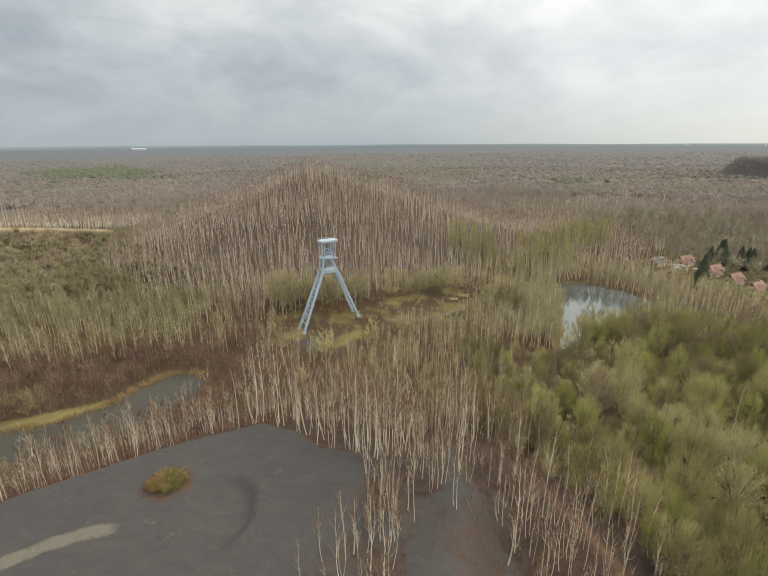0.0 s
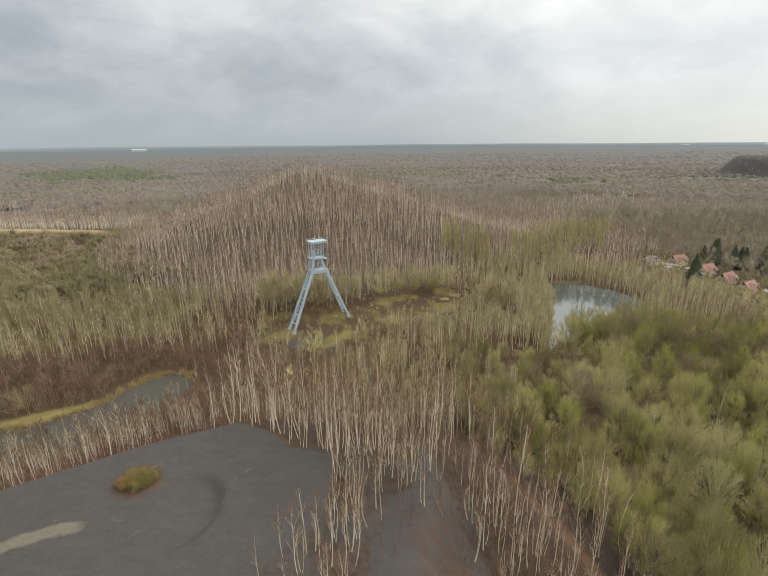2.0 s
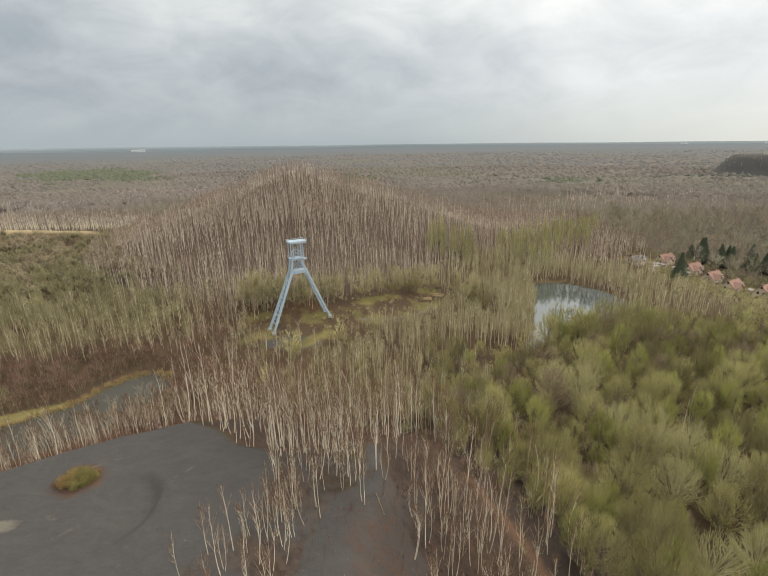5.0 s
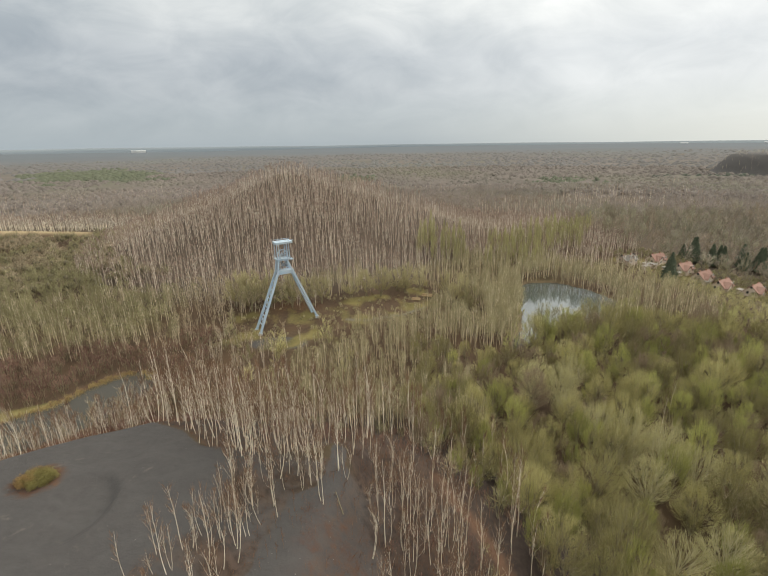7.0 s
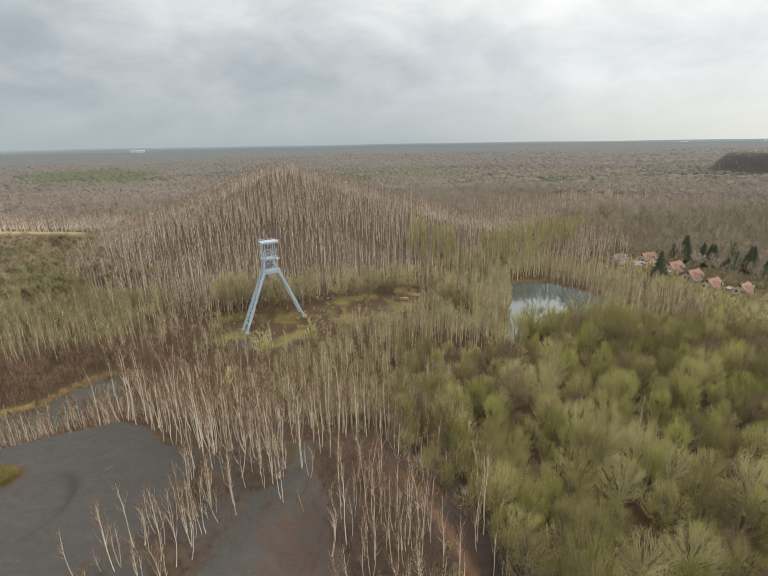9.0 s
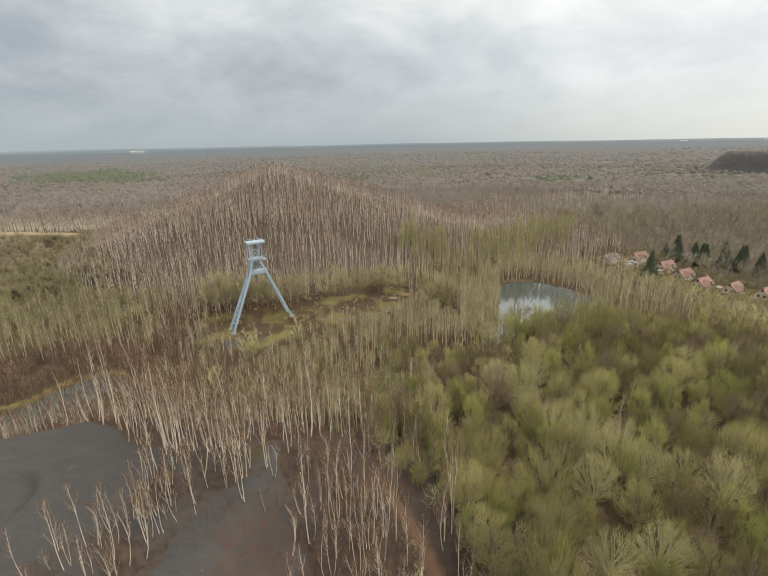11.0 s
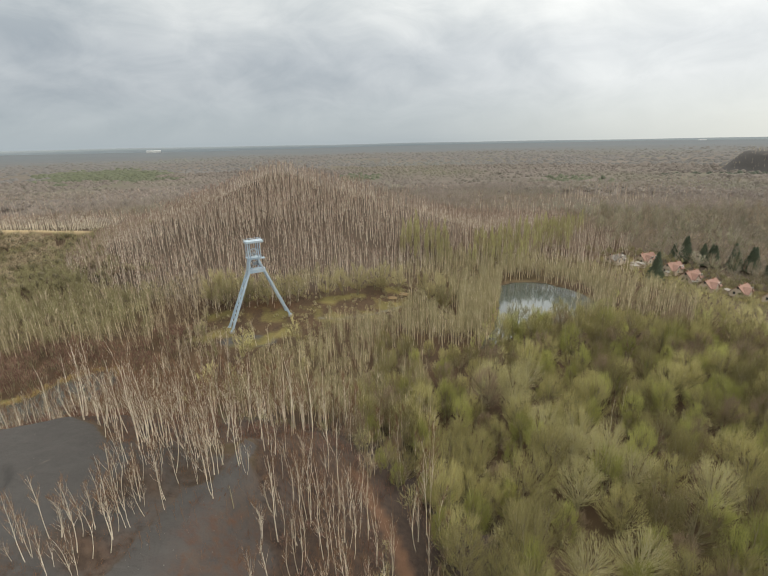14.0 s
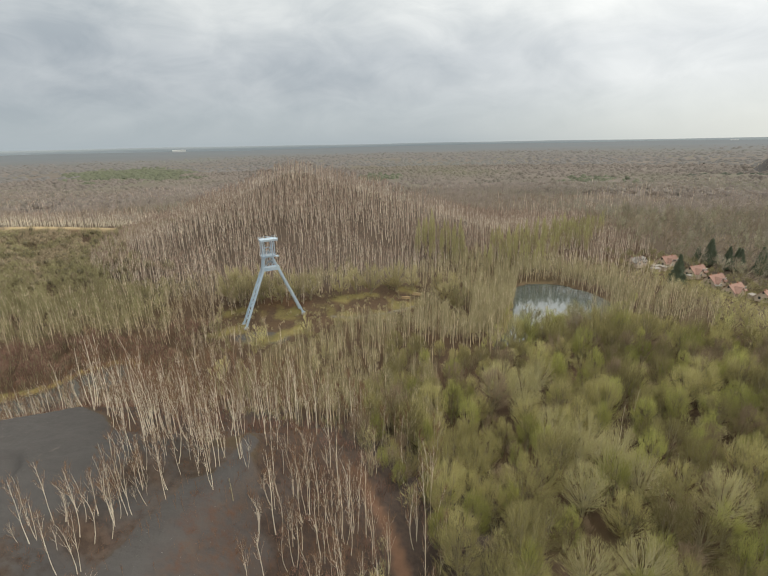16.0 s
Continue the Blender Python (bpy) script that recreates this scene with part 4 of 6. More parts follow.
small = (x < -28) & (d < 9)
size = np.where(x < -24, 0.70, np.where((x > 14) & (y < 62), 0.88, 1.0)) * np.where(small, rng.uniform(0.45, 0.95, len(x)), rng.uniform(0.72, 1.18, len(x))) * np.where(d < -1, 0.66, 1.0) * (1 + 0.16 * smooth01(2, 12, d) * smooth01(-30, -20, x) * smooth01(50, 58, y))
place = rows(x, y, size)
order = np.argsort(np.hypot(x - 8, y - 46))
near, rest = place[order[:270]], place[order[270:]]
SINGLES = [(8.2, 54.0, 1.0), (10.7, 56.5, 1.0), (12.3, 55.8, 0.7), (20.5, 50.6, 0.9), (21.1, 53.6, 1.0), (24.8, 49.3, 0.9), (27.3, 53.2, 0.95), (0.5, 39.7, 0.75), (-2.4, 39.7, 0.7), (2.8, 52.5, 1.1), (3.6, 47.0, 1.0), (99.2, 109.5, 0.95), (92.5, 102.8, 0.85), (101.0, 91.6, 0.9), (100.2, 110.6, 0.85)]
spots = np.array(SINGLES)
near = near[np.min(np.hypot(near[:, 0:1] - spots[:, 0], near[:, 1:2] - spots[:, 1]), axis=1) > 0.9]
near = np.concatenate([near, rows(spots[:, 0], spots[:, 1], spots[:, 2])])
protos = [proto("birch_tree", s, ["birch_bark", "birch_twig"], "slim bare birch with pale trunk on the black spoil slope", "birch tree", "birches on the spoil heap") for s in fine_birch]
for i, (a, b, c, k) in enumerate(near):
    m = pose(a, b, c, 0, 0, rng.uniform(0, 360))
    if i < len(protos):
        protos[i].matrix_basis = m
        protos[i].scale = (k, k, k)
        continue
    q = copy_thing(protos[i % len(protos)], m)
    q.scale = (k, k, k)
lone = proto("birch_tree", birch(rng, 8.2, 16, 200, spread=0.42, lean=0.01, base=0.25), ["birch_bark", "birch_twig"], "low spreading white birch on the rim of the shale", "birch tree", "birches on the spoil heap")
lone.matrix_basis = pose(-36.4, 54.9, float(height(-36.4, 54.9)))
slope_birch = [birch(rng, rng.uniform(10, 13.5), 6, 150, fine=False, spread=0.17, hair=0.06, girth=1.25) for i in range(8)]
mid_birch = [birch(rng, rng.uniform(10, 13.5), 8, 110, fine=False, spread=0.17, hair=0.10, girth=1.7) for i in range(8)]
rim = inside(HEAP, rest[:, 0], rest[:, 1]) < 12
lay("birch_wood", fine_birch[:11], rest[rim], ["rim_bark", "birch_twig"], rng, "slim pale birches along the rim of the spoil heap", "birch wood")
lay("birch_wood", slope_birch, rest[~rim], ["hill_bark", "birch_twig"], rng, "bare birches crowding the foot of the spoil heap", "birch wood")

# dead bracken, grass and brambles under the birches
tuft = []
for i in range(5):
    b = Tree()
    n = 26
    a, o = rng.uniform(0, 2 * np.pi, n), np.sqrt(rng.uniform(0, 1, n)) * 0.7
    b.add(spikes(np.stack([np.cos(a) * o, np.sin(a) * o, np.full(n, -0.05)], 1), np.stack([np.cos(a) * 0.5, np.sin(a) * 0.5, np.full(n, 1.0)], 1) + rng.normal(size=(n, 3)) * 0.3, rng.uniform(0.25, 0.7, n), 0.035, rng, 1), 1)
    tuft.append(b.done())
x, y = scatter(-80, 70, 24, 84, 1.5, rng)
d = inside(HEAP, x, y)
bare = (inside(PLATEAU, x, y) < 0.2) | (inside(LOWER, x, y) < 0.6)
lone = bare & (x > 4) & (wander(x, y, 6.0, 7.0) > 0.05) & (rng.uniform(size=len(x)) < 0.75)
ok = lone | (~bare & (d < 22) & (rng.uniform(size=len(x)) < np.where(d < 7, 0.8, 0.45)))
lay("dry_undergrowth", tuft, rows(x[ok], y[ok], rng.uniform(0.6, 1.5, ok.sum())), ["dry_grass", "dry_grass"], rng, "rusty dead bracken and grass under the birches", "undergrowth")
whip = [birch(rng, rng.uniform(1.6, 3.0), 6, 26, spread=0.2, lean=0.08) for i in range(5)]
x, y = scatter(-6, 46, 24, 62, 1.5, rng)
e = inside(LOWER, x, y)
ok = (e < 0) & (rng.uniform(size=len(x)) < 0.3 + 0.42 * smooth01(-4.5, 0, e) + 0.25 * wander(x, y, 4.0, 2.0))
lay("birch_whips", whip, rows(x[ok], y[ok], rng.uniform(0.4, 1.0, ok.sum()) * (1 + 0.3 * smooth01(-5, 0, e[ok]))), ["birch_twig", "dry_grass"], rng, "thin young birch whips on the lower shale terrace", "saplings")
x, y = scatter(8, 46, 24, 78, 1.5, rng)
d = inside(HEAP, x, y)
ok = (d > 5) & (d < 27) & (along(REDPATH, x, y) > 1.6) & (inside(LOWER, x, y) > 0) & (rng.uniform(size=len(x)) < 0.45 + 0.3 * wander(x, y, 4.0, 8.0))
lay("birch_whips", whip, rows(x[ok], y[ok], rng.uniform(0.7, 1.7, ok.sum())), ["birch_twig", "dry_grass"], rng, "rusty young birch saplings under the slope's birches", "saplings")
chip = []
for i in range(4):
    t = Tree()
    v = np.array([(1, 0, 0), (-0.8, 0.3, 0), (0.1, 0.9, 0), (-0.1, -0.8, 0), (0, 0, 0.6), (0, 0, -0.3)]) * rng.uniform(0.6, 1.2, (6, 1)) * 0.13
    t.add((v, np.array([(0, 2, 4), (2, 1, 4), (1, 3, 4), (3, 0, 4), (2, 0, 5), (1, 2, 5), (3, 1, 5), (0, 3, 5)])), 0)
    chip.append(t.done())
x, y = scatter(-60, 46, 26, 62, 0.9, rng)
ok = (np.minimum(inside(LOWER, x, y), inside(PLATEAU, x, y)) < 0.5) & (rng.uniform(size=len(x)) < np.where(x > 0, 0.30, 0.08))
lay("stone_chips", chip, rows(x[ok], y[ok], 0.75 * rng.uniform(0.3, 1.15, ok.sum()) ** 2), ["stone", "stone"], rng, "pale stone chips strewn over the black shale", "stones")
bramble = [rounded(rng, rng.uniform(2.2, 3.2), rng.uniform(2.2, 3.2), 3, 6, 70, fine=False, low=0.0, width=0.10) for i in range(5)]
x, y = scatter(-110, 80, 24, 112, 3.0, rng)
d = inside(HEAP, x, y)
ok = ~open_ground(x, y) & (d > 4) & (d < 45) & (rng.uniform(size=len(x)) < 0.55)
mossy = ok & (x > -25) & (d > 22) & (wander(x, y, 7.0, 6.0) + 0.5 * rng.normal(size=len(x)) > 0.0)
lay("bramble_undergrowth", bramble, rows(x, y, rng.uniform(0.7, 1.6, len(x)))[mossy], ["grey_bark", "sage_mass"], rng, "mossy olive saplings under the slope's birches", "undergrowth")
ok &= ~mossy & (d > 7)
lay("bramble_undergrowth", bramble, rows(x[ok], y[ok], rng.uniform(0.5, 1.2, ok.sum())), ["scrub_twig", "scrub_twig"], rng, "brown brambles and saplings on the heap's slopes", "undergrowth")

# the broad mossy and budding trees of the wood east of the heap
wide_tree = [broom(rng, rng.uniform(12, 15.5), rng.uniform(7.5, 9.5), 7, 60, 2700, width=0.047) for i in range(5)]
bud_tree = [broom(rng, rng.uniform(10.5, 13.5), rng.uniform(5.2, 7), 6, 44, 2100, width=0.047, wild=0.2) for i in range(4)]
x, y = scatter(28, 190, 18, 175, 6.4, rng)
d = inside(HEAP, x, y)
ok = ~open_ground(x, y) & (d > 24 + 5 * wander(x, y, 9.0)) & (x > 24) & (inside(POND_R, x, y) > 2) & ~((x < 70) & (y > 153))
x, y = x[ok], y[ok]
place = rows(x, y, rng.uniform(0.7, 1.2, len(x)) * (0.6 + 0.4 * smooth01(24, 46, inside(HEAP, x, y))) * modest(x, y))
order = np.argsort(np.hypot(x - 62, y - 60))
near, rest = place[order[:430]], place[order[430:]]
protos = [proto("broad_tree", s, ["grey_bark", "olive_twig"], "broad leafless tree with mossy olive twigs", "tree", "trees of the east wood") for s in wide_tree]
protos += [proto("budding_tree", s, ["grey_bark", "green_twig"], "upright tree with yellow-green budding twigs", "tree", "trees of the east wood") for s in bud_tree]
protos += [proto("bare_tree", s, ["grey_bark", "bare_twig"], "bare tree with grey-brown twigs", "tree", "trees of the east wood") for s in (wide_tree[1], bud_tree[2])]
kind = [0, 5, 1, 2, 6, 9, 3, 4, 7, 10, 0, 8, 2]
pale_protos = [proto("lichened_tree", broom(rng, rng.uniform(11, 13), rng.uniform(9, 11), 9, 150, 3000, width=0.05, long=0.8, wild=0.45, thick=1.05), ["pale_bark", "pale_twig"], "broad leafless tree with pale lichened branches", "tree", "trees of the east wood") for i in range(2)]
PALE = [(77, 127), (70, 117), (69, 110), (73.5, 99), (76.5, 90.5), (82, 86.5), (88, 94), (75, 78), (79, 60), (101.5, 76), (68, 57), (81, 97), (88, 82), (64, 121)]
for i, (a, b) in enumerate(PALE):
    m = pose(a, b, float(height(a, b)), 0, 0, 77 * i)
    q = pale_protos[i] if i < 2 else copy_thing(pale_protos[i % 2], m)
    q.matrix_basis = m
    k = (1.1, 1.25, 1.0, 1.15)[i % 4]
    q.scale = (k, k, k)
near = near[np.min(np.hypot(near[:, 0:1] - np.array(PALE)[:, 0], near[:, 1:2] - np.array(PALE)[:, 1]), axis=1) > 5.0]
for i, (a, b, c, k) in enumerate(near):
    m = pose(a, b, c, 0, 0, rng.uniform(0, 360))
    if i < len(protos):
        protos[i].matrix_basis = m
        protos[i].scale = (k, k, k)
        continue
    q = copy_thing(protos[kind[rng.integers(len(kind))]], m)
    q.scale = (k, k, k)
mid_wide = [broom(rng, rng.uniform(10, 13.5), rng.uniform(6, 8), 2, 12, 430, low=0.2, width=0.105, long=1.1, wild=0.34) for i in range(8)]
mid_bud = [broom(rng, rng.uniform(9, 12.5), rng.uniform(4.5, 6), 2, 10, 380, low=0.2, width=0.10, long=1.1, wild=0.3) for i in range(6)]
pick = rng.uniform(size=len(rest))
rest[:, 3] *= by_village(rest[:, 0], rest[:, 1])
lay("broad_wood", mid_wide, rest[pick < 0.65], ["grey_bark", "olive_mass"], rng, "leafless mossy olive wood east of the heap", "wood")
lay("budding_wood", mid_bud, rest[pick >= 0.65], ["grey_bark", "green_mass"], rng, "yellow-green budding trees in the east wood", "wood")

sapling = [rounded(rng, rng.uniform(4.5, 6.5), rng.uniform(3.5, 5), 4, 8, 170, fine=False, low=0.0, width=0.09, upright=1.3, long=1.5) for i in range(6)]
x, y = scatter(28, 170, 18, 165, 3.9, rng)
ok = ~open_ground(x, y) & (inside(HEAP, x, y) > 20 + 6 * wander(x, y, 9.0)) & (inside(POND_R, x, y) > 2) & ~((x < 70) & (y > 157)) & (np.hypot(x - 62, y - 50) < 110) & (rng.uniform(size=len(x)) < 0.42)
tone = wander(x, y, 14.0, 3.0) + 0.4 * rng.normal(size=len(x))
lay("sapling_undergrowth", sapling, rows(x, y, rng.uniform(0.6, 1.2, len(x)))[ok & (tone < 0)], ["grey_bark", "brown_twig"], rng, "brown saplings under the east wood", "undergrowth")
lay("sapling_undergrowth", sapling, rows(x, y, rng.uniform(0.6, 1.2, len(x)))[ok & (tone >= 0)], ["grey_bark", "olive_mass"], rng, "olive saplings under the east wood", "undergrowth")

SPOTS = [(-11, 193), (2, 199), (16, 205), (28, 212), (-41, 185), (-47, 189), (-33, 188), (-49, 189), (-44, 194), (-37, 197), (-24, 190), (-17, 194), (9, 203), (24, 214), (36, 216), (49, 216), (51, 204), (57, 196), (55, 208), (-47, 176), (-46, 169), (6, 169)]


def clear_of_bushes(x, y):
    s = np.array(SPOTS[:19])
    return np.min(np.hypot(x[:, None] - s[:, 0], (y[:, None] - s[:, 1] + 5) * 0.6), axis=1) > 6.5


def low_front(x, y):
    """Trees stay low where the clearing's track comes out."""
    return 1 - 0.5 * smooth01(30, 6, inside(CLEARING, x, y)) * smooth01(46, 34, x) * smooth01(200, 190, y)


# the middle ground between the heap, the ponds and the hill
x, y = scatter(-260, 200, 80, 262, 3.7, rng)
ok = ~open_ground(x, y) & (inside(HEAP, x, y) > 40) & ~((x > 28) & (y < np.where(x < 70, 153, 175)) & (inside(POND_R, x, y) > 2) & (inside(HEAP, x, y) > 20) & (x < 190))
ok &= np.hypot(x - HILL[0], y - HILL[1]) > 138
x, y = x[ok], y[ok]
tone = 0.55 * wander(x, y, 22.0, 8.0) + 0.3 * rng.normal(size=len(x))
tone = tone + 0.6 * smooth01(-72, -95, x) * smooth01(150, 170, y) - 0.7 * smooth01(-85, -65, x) * smooth01(-25, -40, x)
tone = tone - 0.55 * smooth01(0, 15, x) * smooth01(90, 75, x)
scrub = (x < -48) & (y > 118) & (y < 186 + 5 * wander(x, y, 8.0))
birchy = ~scrub & (tone < 0.1)
poles = birchy & (x > -8) & (x < 92)
olive = ~scrub & (tone >= 0.1) & (rng.uniform(size=len(x)) < np.where((x > -20) & (x < 85), np.where(y > 186, 0.40, 0.10), 0.5))
size = rng.uniform(0.62, 1.05, len(x))
size = size * by_village(x, y) * np.where(y < 150, modest(x, y), 1)
lay("birch_wood", mid_birch, rows(x, y, size)[birchy & (x <= -8)], ["hill_bark", "brown_twig"], rng, "bare birches round the pond and the clearing", "birch wood")
ex, ey = scatter(-14, 88, 96, 214, 3.9, rng)
ok = ~open_ground(ex, ey) & clear_of_bushes(ex, ey) & (inside(HEAP, ex, ey) > 36) & ~((ex > 45) & (ey < np.where(ex < 70, 153, 175)))
pole = [pole_tree(rng, rng.uniform(11.5, 14.5), rng.uniform(2.8, 4.2), 170) for i in range(8)]
lay("pole_wood", pole, np.concatenate([rows(x, y, size * 0.95 * low_front(x, y))[poles & clear_of_bushes(x, y)], rows(ex[ok], ey[ok], rng.uniform(0.68, 1.05, ok.sum()) * low_front(ex[ok], ey[ok]) * np.where(ey[ok] < 150, modest(ex[ok], ey[ok]), 1))]), ["pole_bark", "pole_mass"], rng, "slim close-set olive-brown pole trees by the pond", "wood")
by_pond = (x > 60) & (inside(POND_R, x, y) < 42) & (y > 172)
lay("pole_wood", pole, rows(x, y, size * 0.9)[by_pond & ~scrub], ["pole_bark", "pole_mass"], rng, "slim olive-brown trees behind the pond", "wood")
lay("broad_wood", mid_wide, rows(x, y, size * 0.95)[~by_pond & ((olive & (x > -30)) | (birchy & (x >= 92) & (rng.uniform(size=len(x)) < 0.6)))], ["grey_bark", "olive_mass"], rng, "leafless olive trees round the pond and clearing", "wood")
lay("broad_wood", mid_wide, rows(x, y, size * 0.95)[olive & (x <= -30)], ["grey_bark", "sage_mass"], rng, "leafless grey-olive trees west of the clearing", "wood")
sx, sy = scatter(-215, -42, 132, 206, 4.3, rng)
edge = 152 + 0.16 * (sx + 95) + 4 * wander(sx, sy, 8.0)
ok = ~open_ground(sx, sy) & (sy > edge) & (rng.uniform(size=len(sx)) < 0.85 * smooth01(-58, -88, sx + 6 * wander(sx, sy, 9.0)))
ok &= np.hypot(sx - HILL[0], sy - HILL[1]) > 140
stand = [pole_tree(rng, rng.uniform(10.5, 13.5), rng.uniform(4.2, 6.0), 260) for i in range(6)]
lay("broad_wood", stand, rows(sx, sy, rng.uniform(0.7, 1.05, len(sx)))[ok], ["pole_bark", "sage_mass"], rng, "pale-trunked grey-olive trees behind the dark scrub", "wood")
ok = ~open_ground(sx, sy) & (sy > edge - 3) & (rng.uniform(size=len(sx)) < 0.3 + 0.6 * smooth01(-88, -58, sx))
lay("birch_wood", mid_birch, rows(sx + 1.7, sy - 1.9, rng.uniform(0.7, 1.05, len(sx)))[ok], ["pole_bark", "brown_twig"], rng, "white-trunked birches among the grey-olive trees", "birch wood")
px, py = scatter(55, 145, 150, 258, 2.6, rng)
e = inside(POND_R, px, py)
ok = (e > 0.2) & (e < 10) & ((px < 60 + 0.42 * (py - 150)) | (py > 205))
lay("pole_wood", pole, rows(px[ok], py[ok], rng.uniform(0.62, 0.92, ok.sum())), ["pole_bark", "pole_mass"], rng, "slim olive-brown trees crowding the pond's shore", "wood")
ok = (e > 0.6) & (e < 8) & ~((px < 60 + 0.42 * (py - 150)) | (py > 205)) & (rng.uniform(size=len(px)) < 0.8)
lay("budding_wood", mid_bud, rows(px[ok], py[ok], rng.uniform(0.42, 0.68, ok.sum())), ["grey_bark", "green_mass"], rng, "budding trees on the pond's near shore", "wood")
blade = []
for i in range(4):
    t = Tree()
    n = 40
    a, o = rng.uniform(0, 2 * np.pi, n), np.sqrt(rng.uniform(0, 1, n)) * 0.9
    t.add(spikes(np.stack([np.cos(a) * o, np.sin(a) * o, np.full(n, -0.1)], 1), rng.normal(size=(n, 3)) * 0.22 + np.array([0, 0, 1.0]), rng.uniform(0.9, 1.8, n), 0.08, rng, 1), 1)
    blade.append(t.done())
px, py = scatter(-150, -58, 80, 148, 1.15, rng)
e = inside(POND_L, px, py)
ok = (e > -1.2) & (e < 2.6) & (py > 104 + 0.8 * (px + 108) * (px > -108) - 4)
lay("reed_bed", blade, rows(px[ok], py[ok], rng.uniform(0.7, 1.2, ok.sum())), ["reed", "reed"], rng, "golden dead reeds along the pond's far bank", "reeds")
near_shore = (e > 0.3) & (e < 9) & ~(py > 104 + 0.8 * (px + 108) * (px > -108) - 4) & (rng.uniform(size=len(px)) < 0.14)
lay("birch_wood", mid_birch, rows(px, py, rng.uniform(0.4, 0.65, len(px)))[near_shore], ["hill_bark", "brown_twig"], rng, "young birches along the pond's near shore", "birch wood")
bush = [rounded(rng, rng.uniform(5, 7), rng.uniform(4, 5.5), 4, 9, 140, fine=False, low=0.1, width=0.15) for i in range(5)]
xs, ys = scatter(-190, -40, 110, 185, 3.1, rng)
ok = ~open_ground(xs, ys) & (ys < 158 + 0.16 * (xs + 95) + 5 * wander(xs, ys, 8.0)) & (xs < -48)
ok &= (inside(POND_L, xs, ys) > 5) & (wander(xs, ys, 7.0, 2.5) > -0.6)
lay("alder_scrub", bush, rows(xs[ok], ys[ok], rng.uniform(0.5, 1.25, ok.sum())), ["grey_bark", "scrub_twig"], rng, "dark reddish-brown bare scrub behind the pond", "scrub")

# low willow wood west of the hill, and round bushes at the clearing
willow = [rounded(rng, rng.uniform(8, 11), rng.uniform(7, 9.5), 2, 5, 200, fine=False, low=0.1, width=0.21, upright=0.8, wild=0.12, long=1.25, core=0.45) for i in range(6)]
xs, ys = scatter(-420, -95, 228, 378, 5.8, rng)
ok = ~open_ground(xs, ys) & (np.hypot(xs - HILL[0], ys - HILL[1]) > 118) & (wander(xs, ys, 20.0, 5.0) > -0.55)
mixed = wander(xs, ys, 16.0, 1.5) + 0.5 * rng.normal(size=len(xs)) > 0.15
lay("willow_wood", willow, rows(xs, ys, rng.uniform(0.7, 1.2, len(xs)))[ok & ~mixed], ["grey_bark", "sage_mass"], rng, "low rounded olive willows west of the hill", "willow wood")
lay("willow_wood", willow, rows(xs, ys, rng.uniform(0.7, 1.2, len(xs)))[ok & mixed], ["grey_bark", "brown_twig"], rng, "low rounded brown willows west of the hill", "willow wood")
round_bush = [broom(rng, rng.uniform(6.5, 8.5), rng.uniform(4.6, 6), 4, 30, 1300, low=0.0, width=0.08, long=1.0, wild=0.2, flat=True) for i in range(4)]
for i, (a, b) in enumerate(SPOTS):
    k = rng.uniform(1.55, 2.1) * (0.4 if i > 18 else 1.0)
    if i < 4:
        q = proto("willow_bush", round_bush[i], ["grey_bark", "willow_twig"], "rounded beige-olive willow bush at the clearing's edge", "bush", "willow bushes round the clearing")
        willows = [q] if i == 0 else willows + [q]
        q.matrix_basis = pose(a, b, float(height(a, b)), 0, 0, 40 * i)
    else:
        q = copy_thing(willows[i % 4], pose(a, b, float(height(a, b)), 0, 0, 67 * i))
    q.scale = (k, k, k)
tiny = [rounded(rng, rng.uniform(1.6, 2.6), rng.uniform(1.8, 2.6), 3, 5, 70, fine=False, low=0.0, width=0.16) for i in range(4)]
xs, ys = scatter(-58, 58, 152, 226, 2.6, rng)
ok = (inside(CLEARING, xs, ys) < 12) & (along(ROAD[2:], xs, ys) > 2.2) & (rng.uniform(size=len(xs)) < 0.35 + 0.4 * wander(xs, ys, 6.0, 3.0)) & (np.hypot((xs + 24) / 2.2, ys - 161) > 5)
lay("clearing_scrub", tiny, rows(xs[ok], ys[ok], rng.uniform(0.4, 1.1, ok.sum())), ["scrub_twig", "pole_mass"], rng, "low brown and olive scrub in the clearing", "scrub")

# the birches that cover the conical hill and its shoulder
far_birch = [birch(rng, rng.uniform(10, 13), 4, 40, fine=False, lean=0.03, hair=0.15, girth=2.95) for i in range(10)]
x, y = scatter(-240, 200, 198, 430, 3.3, rng)
r = np.hypot(x - HILL[0], y - HILL[1])
ok = (r <= 138) | ((y > 262) & (x > -60) & (x < 190 + 12 * wander(x, y, 15.0)))
ok &= ~((y > HILL[1] + 3) & (r < 120) & (rng.uniform(size=len(x)) < smooth01(-6, 16, y - HILL[1])))
ok &= ~((r <= 120) & (wander(x, y, 9.0, 4.0) < -0.45) & (rng.uniform(size=len(x)) < 0.6))
ok &= ~open_ground(x, y)
x, y = x[ok], y[ok]
r = np.hypot(x - HILL[0], y - HILL[1])
cx, cy = scatter(HILL[0] - 75, HILL[0] + 75, HILL[1] - 75, HILL[1] + 8, 3.2, rng)
keep = np.hypot(cx - HILL[0], cy - HILL[1]) < 72
